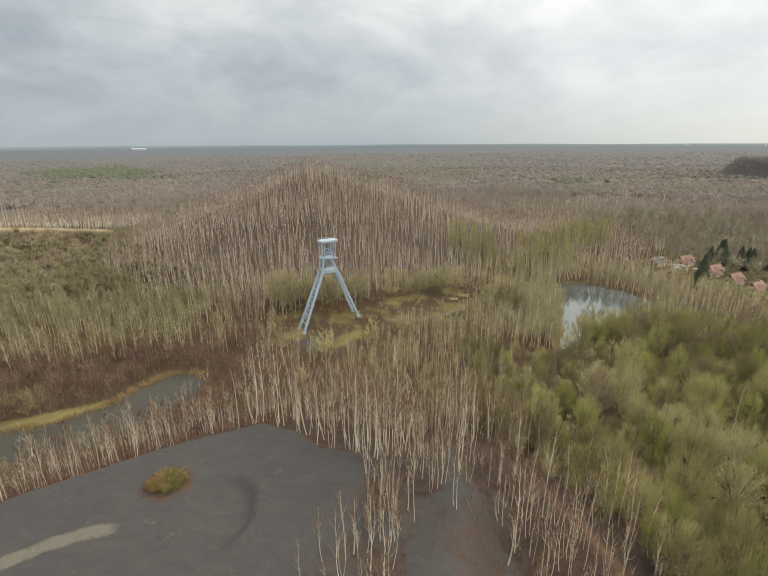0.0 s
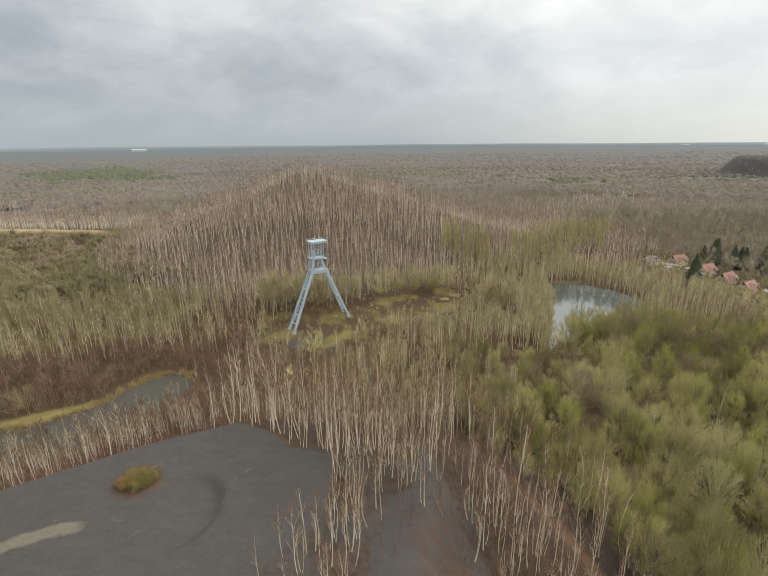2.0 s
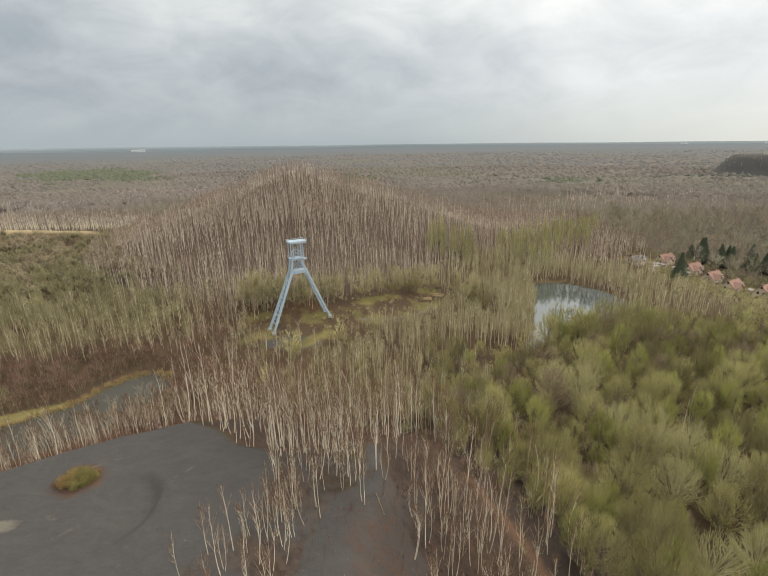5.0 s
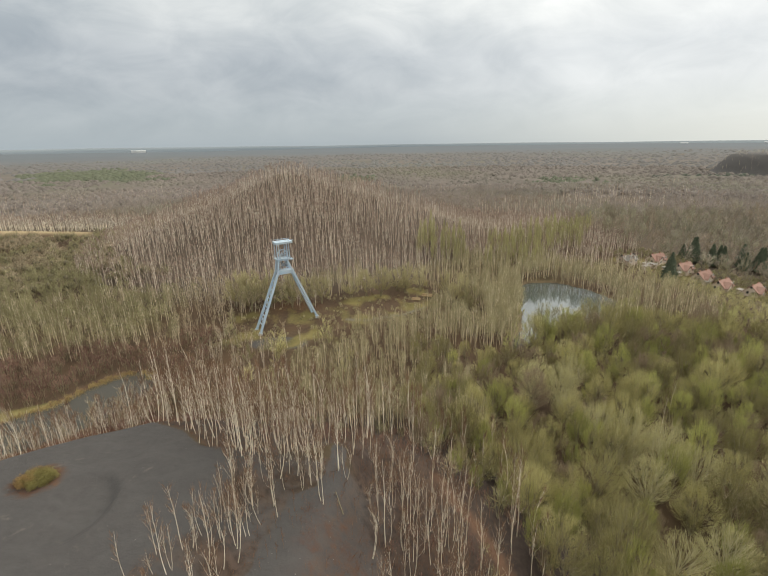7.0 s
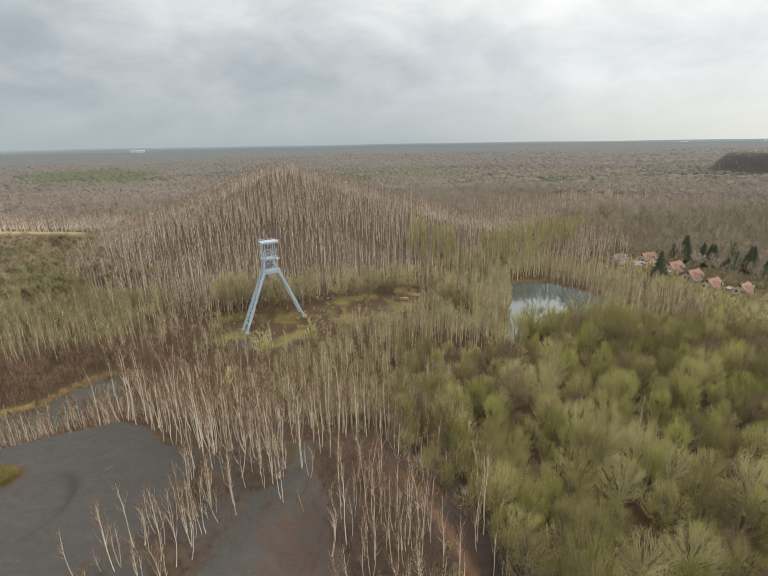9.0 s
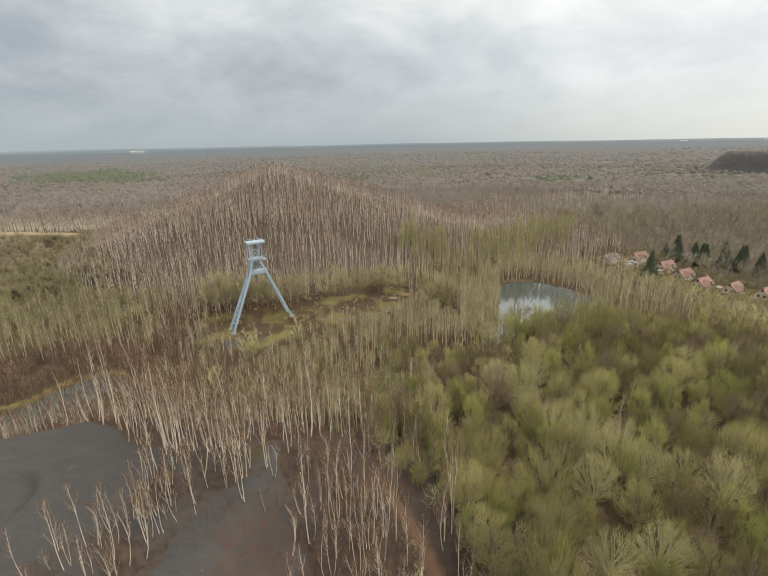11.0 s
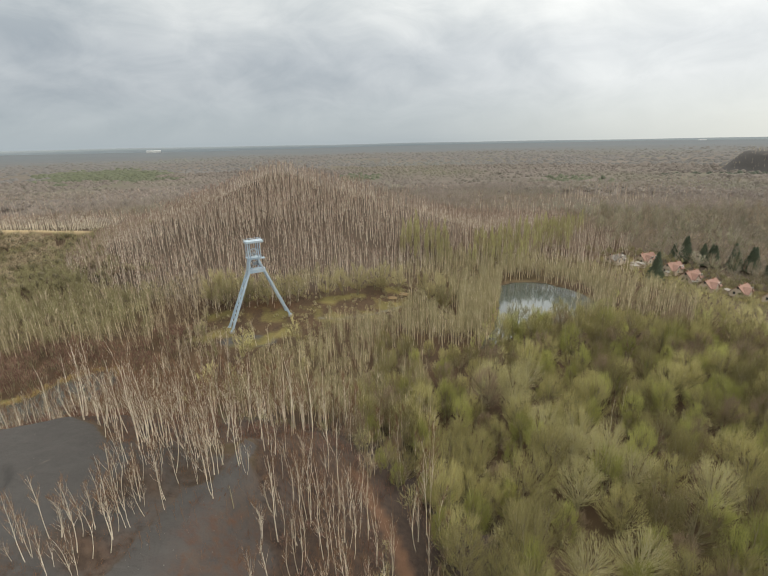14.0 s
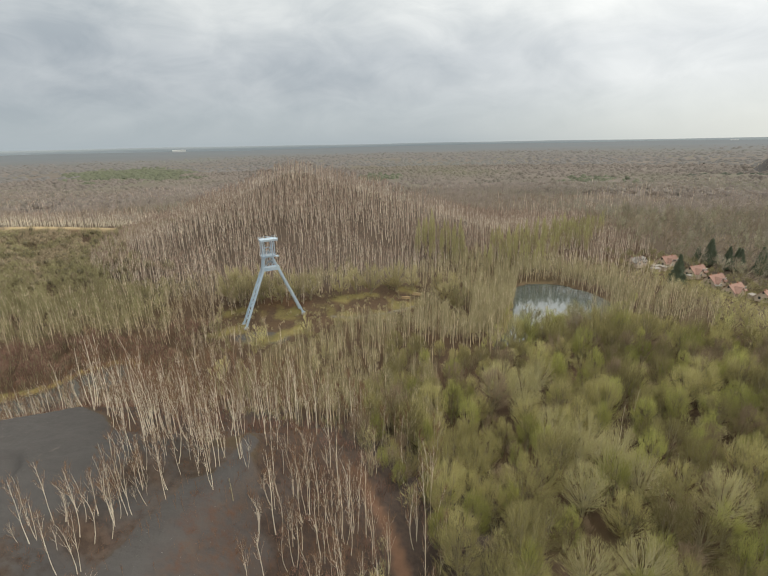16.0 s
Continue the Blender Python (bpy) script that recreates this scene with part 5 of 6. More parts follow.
x, y, r = np.concatenate([x, cx[keep]]), np.concatenate([y, cy[keep]]), np.concatenate([r, np.hypot(cx - HILL[0], cy - HILL[1])[keep]])
lay("hill_birch_wood", far_birch, rows(x, y, rng.uniform(0.72, 1.08, len(x)) * (0.78 + 0.22 * smooth01(25, 85, r))), ["hill_bark", "hill_twig"], rng, "thin bare birches covering the conical spoil hill", "birch wood")

# poplars in first green beyond the pond
def poplar(rng, tall, wide, twigs):
    """A slim poplar: straight stem in a narrow column of upright twigs."""
    b = Tree()
    b.add(tube([(0, 0, -0.4), (0, 0, tall * 0.5), (0, 0, tall * 0.97)], [0.24, 0.15, 0.03], 4), 0)
    t, w = rng.uniform(0.14, 1.0, twigs), rng.uniform(0, 2 * np.pi, twigs)
    o = wide / 2 * np.sin(np.pi * np.clip(t * 0.86 + 0.12, 0, 1)) ** 0.7 * np.sqrt(rng.uniform(0.05, 1, twigs))
    p = np.stack([np.cos(w) * o, np.sin(w) * o, t * tall - 1.2], 1)
    d = np.stack([np.cos(w) * 0.22, np.sin(w) * 0.22, np.ones(twigs)], 1) + rng.normal(size=(twigs, 3)) * 0.1
    b.add(spikes(p, d, rng.uniform(1.2, 2.4, twigs), rng.uniform(0.12, 0.24, twigs), rng, 1, np.stack([np.cos(w), np.sin(w), np.full(twigs, 0.2)], 1)), 1)
    return b.done()


pop = [poplar(rng, rng.uniform(14, 20), rng.uniform(2.2, 3.2), 260) for i in range(6)]
x, y = scatter(30, 190, 245, 365, 4.3, rng)
ok = (inside([(36, 256), (68, 256), (70, 280), (42, 284)], x, y) < 0) | (along([(92, 284), (108, 296), (142, 322), (170, 346)], x, y) < 8) | ((along([(84, 262), (104, 268), (132, 290), (158, 312)], x, y) < 7) & (wander(x, y, 6.0, 2.0) > -0.1))
x, y = x[ok], y[ok]
lay("poplar_grove", pop, rows(x, y, rng.uniform(0.7, 1.05, len(x))), ["grey_bark", "poplar_twig"], rng, "tall narrow poplars in first yellow-green leaf", "poplar grove")
x, y = scatter(-460, -215, 412, 440, 3.4, rng)
lay("far_birch_wood", far_birch, rows(x, y, rng.uniform(0.9, 1.2, len(x))), ["birch_bark", "hill_twig"], rng, "wall of pale birches behind the sandy bank", "woodland")

# woods beyond, to the sides of and behind the hill
far_mix = [rounded(rng, rng.uniform(10, 13), rng.uniform(7.5, 9.5), 1, 2, 84, fine=False, low=0.3, width=0.29, upright=1.0, wild=0.2, long=1.45) for i in range(8)]
x, y = scatter(-700, 900, 250, 720, 9.0, rng)
r = np.hypot(x - HILL[0], y - HILL[1])
ok = ~open_ground(x, y) & (r > 136) & ~((y > 200) & (y < 430) & (x > -60) & (x < 190))
ok |= (y > 430) & (r > 110) & ~open_ground(x, y)
ok &= ~((x < -95) & (y < 376))
ok &= ~((x > 185) & (x < 460) & (y < 420))
x, y = x[ok], y[ok]
tone = wander(x, y, 60.0, 3.0) + 0.4 * rng.normal(size=len(x))
lay("far_broad_wood", far_mix, rows(x, y, rng.uniform(0.8, 1.15, len(x)))[tone < 0.3], ["grey_bark", "far_twig"], rng, "far bare brown woodland", "woodland")
lay("far_birch_wood", far_birch, rows(x, y, rng.uniform(0.85, 1.15, len(x)))[tone >= 0.3], ["hill_bark", "hill_twig"], rng, "far stands of bare birch", "woodland")

SPRUCES = [(182, 248, 1.45), (222, 288, 1.4), (228, 280, 1.2), (225, 294, 1.2), (233, 277, 1.15), (243, 274, 1.25), (249, 268, 1.15), (217, 292, 0.9), (246, 262, 1.3), (252, 256, 1.05), (241, 268, 0.95), (236, 284, 1.0)]
vx, vy = scatter(185, 460, 180, 420, 7.3, rng)
ok = ~open_ground(vx, vy) & (vx > 196 + (284 - vy) * 0.54 + 3 * wander(vx, vy, 12.0))
ok |= (vy > 300) & (vx > 196) & ~open_ground(vx, vy)
for a, b, k in SPRUCES:
    ok &= np.hypot(vx - a, (vy - b + 2) * 0.7) > 4.2
tall_crown = [broom(rng, rng.uniform(12, 17), rng.uniform(7.5, 9.5), 1, 12, 300, low=0.4, width=0.195, long=0.8, wild=0.3, thick=0.9, flat=True) for i in range(8)]
place = rows(vx, vy, rng.uniform(0.6, 1.25, len(vx)))
pick = rng.uniform(size=len(vx)) + 0.25 * wander(vx, vy, 22.0, 6.0)
for low, high, mat, label in ((-1, 0.42, "dark_wood", "tall dark bare trees behind the village"), (0.42, 0.72, "dull_olive", "olive budding trees behind the village"), (0.72, 2, "russet_twig", "russet-brown bare trees behind the village")):
    lay("village_wood", tall_crown, place[ok & (pick >= low) & (pick < high)], ["grey_bark", mat], rng, label, "woodland")
hx, hy = scatter(160, 290, 176, 300, 3.4, rng)
ok = (inside(VILLAGE, hx, hy) < 1) & (rng.uniform(size=len(hx)) < 0.72)
spots = np.array(HOUSE_SPOTS)
nearest = np.argmin(np.hypot(hx[:, None] - spots[:, 0], hy[:, None] - spots[:, 1]), axis=1)
rear = np.hypot(hx - 20, hy) > np.hypot(spots[:, 0] - 20, spots[:, 1])[nearest] + 7
ok |= rear & (inside(VILLAGE, hx, hy) < 12)
for a, b, t in HOUSE_SPOTS:
    ok &= np.hypot(hx - a, hy - b) > 5.9
lay("garden_shrubs", [rounded(rng, rng.uniform(3.0, 5.5), rng.uniform(2.5, 4), 2, 4, 90, fine=False, low=0.05, width=0.24) for i in range(5)], rows(hx[ok], hy[ok], rng.uniform(0.4, 0.95, ok.sum()) * np.where(rear[ok], 1.6, 1.15)), ["grey_bark", "sage_mass"], rng, "garden shrubs and hedges round the cottages", "shrubs")

# conifers by the village
for a, b, k in SPRUCES:
    s = proto("spruce_tree", spruce(rng, 12.5 * k, 7.8 * k, 1100), ["grey_bark", "needle"], "dark green spruce beside the village houses", "conifer", "spruces by the village")
    s.matrix_basis = pose(a, b, float(height(a, b)))


# far canopy, as it closes with distance
def far_woods():
    a = np.radians(np.linspace(-58, 60, 260))
    r = [640.0]
    while r[-1] < 4700:
        r.append(r[-1] * 1.019)
    r = np.array(r)
    ga, gr = np.meshgrid(a, r)
    x, y = np.sin(ga) * gr + 20, np.cos(ga) * gr
    g = np.random.default_rng(3)
    lump = 2.0 * wander(x, y, 23.0, 4.0) + g.normal(size=x.shape) * 1.2
    z = height(x, y) + -3.0 + 9.0 * smooth01(640, 740, gr) * smooth01(135, 185, np.hypot(x - FARTIP[0], y - FARTIP[1])) + lump * smooth01(5200, 1500, gr) * (np.hypot(x - FARTIP[0], y - FARTIP[1]) > 150) + 6 * wander(x, y, 420.0, 2.0) * smooth01(900, 2500, gr)
    z = z + (30 - 16 * np.sin(ga)) * smooth01(2600, 4700, gr) * (0.8 + 0.2 * wander(x, y, 900.0, 5.0))
    v = np.stack([x.ravel(), y.ravel(), z.ravel()], 1)
    n, m = x.shape[1], x.shape[0]
    i = (np.arange(m - 1)[:, None] * n + np.arange(n - 1)[None, :]).ravel()
    f = np.stack([i, i + 1, i + n + 1, i + n], 1)
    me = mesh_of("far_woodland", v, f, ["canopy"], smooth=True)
    pine = smooth01(1.2, 0.7, np.hypot((v[:, 0] + 0.62 * (v[:, 1] - 1200) + 745) / 190, (v[:, 1] - 1250) / 330))
    # how much painted haze the canopy takes, by distance
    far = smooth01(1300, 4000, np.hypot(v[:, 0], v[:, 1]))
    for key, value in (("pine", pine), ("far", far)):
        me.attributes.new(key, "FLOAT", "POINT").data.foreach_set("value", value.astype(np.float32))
    return tagged(new("far_woodland", me), "endless bare brown woodland reaching the horizon", "woodland", kind="stuff")


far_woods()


def crown_clump(g, twigs, wide=4.4, thick=0.55):
    """A crown as the far woods show it: a bristling lumpy dome of twigs."""
    b = Tree()
    n = 6
    a = np.linspace(0, 2 * np.pi, n, endpoint=False)
    rings = [np.stack([np.cos(a) * wide * k * g.uniform(0.75, 1.1, n), np.sin(a) * wide * k * g.uniform(0.75, 1.1, n), z + g.normal(size=n) * 0.5], 1) for k, z in ((1.0, 4.8), (0.55, 7.0))]
    i, j = np.arange(n), (np.arange(n) + 1) % n
    faces = [np.stack([i, j, j + n], 1), np.stack([i, j + n, i + n], 1), np.stack([i + n, j + n, np.full(n, 2 * n)], 1)]
    b.add((np.concatenate(rings + [np.array([[0, 0, 7.9]])]), np.concatenate(faces)), 0)
    w, o = g.uniform(0, 2 * np.pi, twigs), np.sqrt(g.uniform(0, 1, twigs)) * wide
    top = 9.0 - 0.22 * o ** 2 * 4.0 / wide + g.normal(size=twigs) * 0.5
    long = g.uniform(2.0, 4.2, twigs)
    p = np.stack([np.cos(w) * o, np.sin(w) * o, top - long], 1)
    d = np.stack([np.cos(w) * o * 0.16, np.sin(w) * o * 0.16, np.full(twigs, 1.0)], 1) + g.normal(size=(twigs, 3)) * 0.2
    b.add(spikes(p, d, long, thick * g.uniform(0.7, 1.5, twigs), g, 1, np.stack([np.cos(w) * o / wide, np.sin(w) * o / wide, 0.9 - 0.5 * o / wide], 1)), 1)
    return b.done()


def polar(r0, r1, step, grow, rng):
    """Places in rings round the walk, their spacing growing with distance."""
    out, r, s = [], r0, step
    while r < r1:
        n = int(2.06 * r / s)
        a = np.radians(-58) + (np.arange(n) + rng.uniform(-0.4, 0.4, n)) * 2.06 / n
        rr = r + rng.uniform(-0.45, 0.45, n) * s
        out.append(np.stack([np.sin(a) * rr + 20, np.cos(a) * rr, np.full(n, s / step)], 1))
        r += s
        s *= grow
    return np.concatenate(out)


def gap(x, y):
    """Where the far woods thin out into glades and rides."""
    return wander(x, y, 55.0, 9.0) + 0.5 * wander(x, y, 21.0, 2.0)


p = polar(690, 1300, 10.5, 1.004, rng)
p = p[(gap(p[:, 0], p[:, 1]) < 0.75)]
q = rows(p[:, 0], p[:, 1], p[:, 2] * rng.uniform(0.75, 1.25, len(p)))
q[:, 2] -= 0.5
def pines(p):
    return np.hypot((p[:, 0] + 0.62 * (p[:, 1] - 1200) + 745) / 190, (p[:, 1] - 1250) / 330) + 0.35 * wander(p[:, 0], p[:, 1], 40.0, 3.0) < 1.0


dark = pines(p)
stand = np.hypot((p[:, 0] - 590) / 85, (p[:, 1] - 835 + 0.15 * (p[:, 0] - 590)) / 22) < 1.0
dark |= (np.hypot((p[:, 0] - 335) / 60, (p[:, 1] - 780) / 80) + 0.3 * wander(p[:, 0], p[:, 1], 25.0, 3.0) < 1.0) | (np.hypot((p[:, 0] + 40) / 45, (p[:, 1] - 930) / 100) < 1.0)
tip = np.hypot(p[:, 0] - FARTIP[0], p[:, 1] - FARTIP[1]) < 152
lay("far_crowns", [crown_clump(rng, 8, 4.6) for i in range(8)], q[~dark & ~stand & ~tip], ["crown_far", "crown_far"], rng, "far bare brown tree crowns", "woodland")
lay("far_pines", [crown_clump(rng, 8, 4.6) for i in range(6)], q[dark], ["pine_far", "pine_far"], rng, "far green pine plantation", "pine wood")
lay("far_pines", [crown_clump(rng, 8, 4.6) for i in range(6)], q[stand], ["conifer_far", "conifer_far"], rng, "far dark stand of conifers", "pine wood")
p = polar(1300, 4400, 27.0, 1.015, rng)
p = p[gap(p[:, 0] * 0.4, p[:, 1] * 0.4) < 0.7]
q = rows(p[:, 0], p[:, 1], np.ones(len(p)))
q[:, 3] = np.minimum(p[:, 2], 1.8) * 1.5
q[:, 2] += 6 * wander(p[:, 0], p[:, 1], 420.0, 2.0) * smooth01(900, 2500, np.hypot(p[:, 0], p[:, 1])) + 12 - 9 * q[:, 3]
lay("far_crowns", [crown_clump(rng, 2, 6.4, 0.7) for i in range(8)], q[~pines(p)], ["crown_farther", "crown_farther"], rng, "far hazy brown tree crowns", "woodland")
lay("far_pines", [crown_clump(rng, 2, 6.4, 0.7) for i in range(4)], q[pines(p)], ["pine_far", "pine_far"], rng, "far green pine plantation", "pine wood")


a, o = rng.uniform(0, 2 * np.pi, 420), np.sqrt(rng.uniform(0, 1, 420)) * 140
lay("far_birch_wood", far_birch, rows(FARTIP[0] + np.cos(a) * o, FARTIP[1] + np.sin(a) * o, rng.uniform(0.35, 0.7, 420)), ["pole_bark", "dark_wood"], rng, "thin trees on the far black spoil tip", "woodland")


def ridge():
    """Distant low hills that close the view at the horizon, with haze painted into their colour."""
    a = np.radians(np.linspace(-180, 180, 361))
    top = 56 - 26 * np.sin(a) + 1.8 * np.sin(a * 9) + 1.2 * np.sin(a * 23 + 1)
    v = np.concatenate([np.stack([np.sin(a) * r, np.cos(a) * r, z], 1) for r, z in ((4720, np.full_like(a, -40)), (4760, top - 22), (4800, top))])
    n = len(a)
    i = np.arange(n - 1)
    f = np.concatenate([np.stack([i, i + 1, i + n + 1, i + n], 1) + k for k in (0, n)])
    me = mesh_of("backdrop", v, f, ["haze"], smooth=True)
    # painted haze: paler to left and right, palest along the top
    haze_tone = np.interp(np.degrees(a), (-180, -40, -12, 2, 14, 40, 180), (0.3, 0.3, 0.12, 0.0, 0.3, 0.8, 0.3))
    haze_tone = np.concatenate([haze_tone, haze_tone, haze_tone + 0.6])
    me.attributes.new("tint", "FLOAT", "POINT").data.foreach_set("value", haze_tone.astype(np.float32))
    return tagged(new("backdrop", me), "distant blue-grey wooded horizon", "backdrop", kind="structure")


# blue-grey of air haze, put into the hills' base colour
MAT["haze"] = varied("hazed_distant_hills", (0.165, 0.194, 0.225), (0.245, 0.272, 0.292), 0.002, 1.0, 0.0, 0.0, None, 0.0, tint=0.9)
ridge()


# ---- the headframe ----
def headframe():
    u, v = Vector((0.85, 0.53, 0)).normalized(), Vector((-0.53, 0.85, 0)).normalized()
    mid, size = Vector((-23.15, 176.7, -1.44)), 1.02
    root = tagged(new("pit_headframe"), "tall pale blue steel pit headframe on splayed box legs", "headframe")
    root.location, root.scale = mid, (size, size, size)

    def at(a, b, z):
        return u * a + v * b + Vector((0, 0, z))

    spread, gap = 2.6, 1.5     # half the distance between the two frames, at the feet and at the head
    foot = {s: (float(height(*(mid + at(s * 12.2, 0, 0))[:2])) - mid.z) / size for s in (-1, 1)}
    joints = {-1: [(-13.0, foot[-1]), (-3.2, 23.6), (-2.4, 29.0)], 1: [(11.7, foot[1]), (3.1, 23.6), (0.9, 29.0)]}
    for s in (-1, 1):
        for e in (-1, 1):
            bm = bmesh.new()
            b = e * spread
            for (a0, z0), (a1, z1) in zip(joints[s], joints[s][1:]):
                k, b0, b1 = (0.78, e * spread, e * gap) if z1 < 25 else (0.62, e * gap, e * gap * 0.85)
                add_beam(bm, at(a0, b0, z0), at(a1, b1, z1), k, k, v)
            add_beam(bm, at(joints[s][0][0], b, joints[s][0][1] - 0.2), at(joints[s][0][0] * 0.985, b, joints[s][0][1] + 0.5), 1.2, 1.2, v)
            part("leg", bm, "steel", root)
            bm = bmesh.new()
            add_box(bm, (-0.8, -0.8, -0.8), (0.8, 0.8, 0.3), Matrix.Translation(at(joints[s][0][0], b, joints[s][0][1])))
            bmesh.ops.bevel(bm, geom=bm.edges[:], offset=0.08, segments=1, affect="EDGES")
            part("footing", bm, "concrete", root, "pale concrete footing")
        # ladder and cross bracing between the pair of legs
        (a0, z0), (a1, z1) = joints[s][0], joints[s][1]
        n = 7
        for i in range(1, n):
            t, t2 = i / n, (i + 1) / n
            g0, g1 = spread + (gap - spread) * t, spread + (gap - spread) * t2
            p, q = (a0 + (a1 - a0) * t, z0 + (z1 - z0) * t), (a0 + (a1 - a0) * t2, z0 + (z1 - z0) * t2)
            bm = bmesh.new()
            add_beam(bm, at(p[0], -g0, p[1]), at(p[0], g0, p[1]), 0.34, 0.34)
            part("cross_bar", bm, "steel", root)
            if i < n - 1:
                bm = bmesh.new()
                add_beam(bm, at(p[0], -g0, p[1]), at(q[0], g1, q[1]), 0.16, 0.16)
                part("brace", bm, "steel", root)
                bm = bmesh.new()
                add_beam(bm, at(p[0], g0, p[1]), at(q[0], -g1, q[1]), 0.16, 0.16)
                part("brace", bm, "steel", root)
    # collar: deep girders that tie the two sides
    for b in (-gap, gap):
        bm = bmesh.new()
        add_beam(bm, at(-3.4, b, 23.7), at(3.4, b, 23.7), 0.5, 1.3, (0, 0, 1))
        add_beam(bm, at(-3.2, b, 23.0), at(-4.0, b, 21.6), 0.4, 0.7, v)
        add_beam(bm, at(3.2, b, 23.0), at(4.0, b, 21.6), 0.4, 0.7, v)
        part("collar_girder", bm, "steel", root)
    bm = bmesh.new()
    add_box(bm, (-3.2, -gap, 0), (3.6, gap, 0.25), Matrix.Translation((0, 0, 24.2)) @ Matrix((tuple(u), tuple(v), (0, 0, 1))).transposed().to_4x4())
    part("collar_floor", bm, "steel", root)
    turn = Matrix((tuple(u), tuple(v), (0, 0, 1))).transposed().to_4x4()
    bm = bmesh.new()
    add_box(bm, (-3.1, -gap - 0.35, 28.7), (2.2, gap + 0.35, 29.2), turn)
    add_box(bm, (-3.3, -gap - 0.45, 29.2), (2.4, gap + 0.45, 29.35), turn)
    part("platform", bm, "steel", root)
    # upper cabin: columns, roof beams and the overhanging cover
    for a in (-2.8, -1.9, 1.3, 2.1):
        for b in (-gap, gap):
            bm = bmesh.new()
            add_beam(bm, at(a, b, 29.3), at(a, b, 35.2), 0.30, 0.30)
            part("column", bm, "steel", root)
    bm = bmesh.new()
    add_box(bm, (-3.3, -gap - 0.5, 35.2), (3.7, gap + 0.5, 36.1), turn)
    bmesh.ops.bevel(bm, geom=bm.edges[:], offset=0.1, segments=1, affect="EDGES")
    part("roof", bm, "steel", root)
    bm = bmesh.new()
    add_beam(bm, at(-3.5, -gap - 0.4, 36.6), at(3.9, -gap - 0.4, 36.6), 0.12, 0.12)
    add_beam(bm, at(-3.5, gap + 0.4, 36.6), at(3.9, gap + 0.4, 36.6), 0.12, 0.12)
    for a in (-3.3, -1.5, 0.3, 2.1, 3.7):
        for b in (-gap - 0.4, gap + 0.4):
            add_beam(bm, at(a, b, 36.0), at(a, b, 36.6), 0.1, 0.1)
    part("roof_railing", bm, "steel", root)
    for b in (-gap - 0.45, gap + 0.45):
        bm = bmesh.new()
        add_beam(bm, at(-3.2, b, 30.3), at(2.3, b, 30.3), 0.1, 0.1)
        for a in (-3.2, -1.8, -0.4, 1.0, 2.3):
            add_beam(bm, at(a, b, 29.3), at(a, b, 30.3), 0.1, 0.1)
        part("platform_railing", bm, "steel", root)

    def sheave(a, b, z, r):
        bm = bmesh.new()
        n = 28
        for k in range(n):
            t0, t1 = 2 * math.pi * k / n, 2 * math.pi * (k + 1) / n
            add_beam(bm, at(a + r * math.cos(t0), b, z + r * math.sin(t0)), at(a + r * math.cos(t1), b, z + r * math.sin(t1)), 0.34, 0.30, v)
        wheel = part("sheave_wheel", bm, "steel", root, "spoked steel winding wheel")
        for k in range(8):
            bm = bmesh.new()
            t0 = 2 * math.pi * (k + 0.3) / 8
            add_beam(bm, at(a, b, z), at(a + r * math.cos(t0), b, z + r * math.sin(t0)), 0.14, 0.14, v)
            part("spoke", bm, "steel", wheel)
        bm = bmesh.new()
        add_beam(bm, at(a, b - 1.1, z), at(a, b + 1.1, z), 0.6, 0.6)
        part("hub", bm, "steel_dark", wheel)

    sheave(-0.2, 0.2, 30.6, 2.0)
    sheave(-0.4, 0.2, 26.4, 2.0)
    bm = bmesh.new()
    for a in (-2.3, 1.0):
        add_beam(bm, at(a, -gap * 0.9, 26.4), at(a, gap * 0.9, 26.4), 0.35, 0.5)
    add_beam(bm, at(-2.6, -gap * 0.85, 25), at(1.6, -gap * 0.85, 28.7), 0.25, 0.25, v)
    add_beam(bm, at(-2.6, gap * 0.85, 28.7), at(1.9, gap * 0.85, 25), 0.25, 0.25, v)
    part("inner_frame", bm, "steel_dark", root)
    bm = bmesh.new()
    add_box(bm, (2.6, -1.2, 28.4), (3.9, 1.4, 28.6), turn)
    add_beam(bm, at(3.8, -1.2, 28.6), at(3.8, -1.2, 28.7), 0.1, 0.1)
    add_beam(bm, at(3.8, 1.4, 28.6), at(3.8, 1.4, 28.7), 0.1, 0.1)
    add_beam(bm, at(3.8, -1.2, 28.7), at(3.8, 1.4, 28.7), 0.1, 0.1)
    part("service_platform", bm, "steel", root)
    return root


headframe()


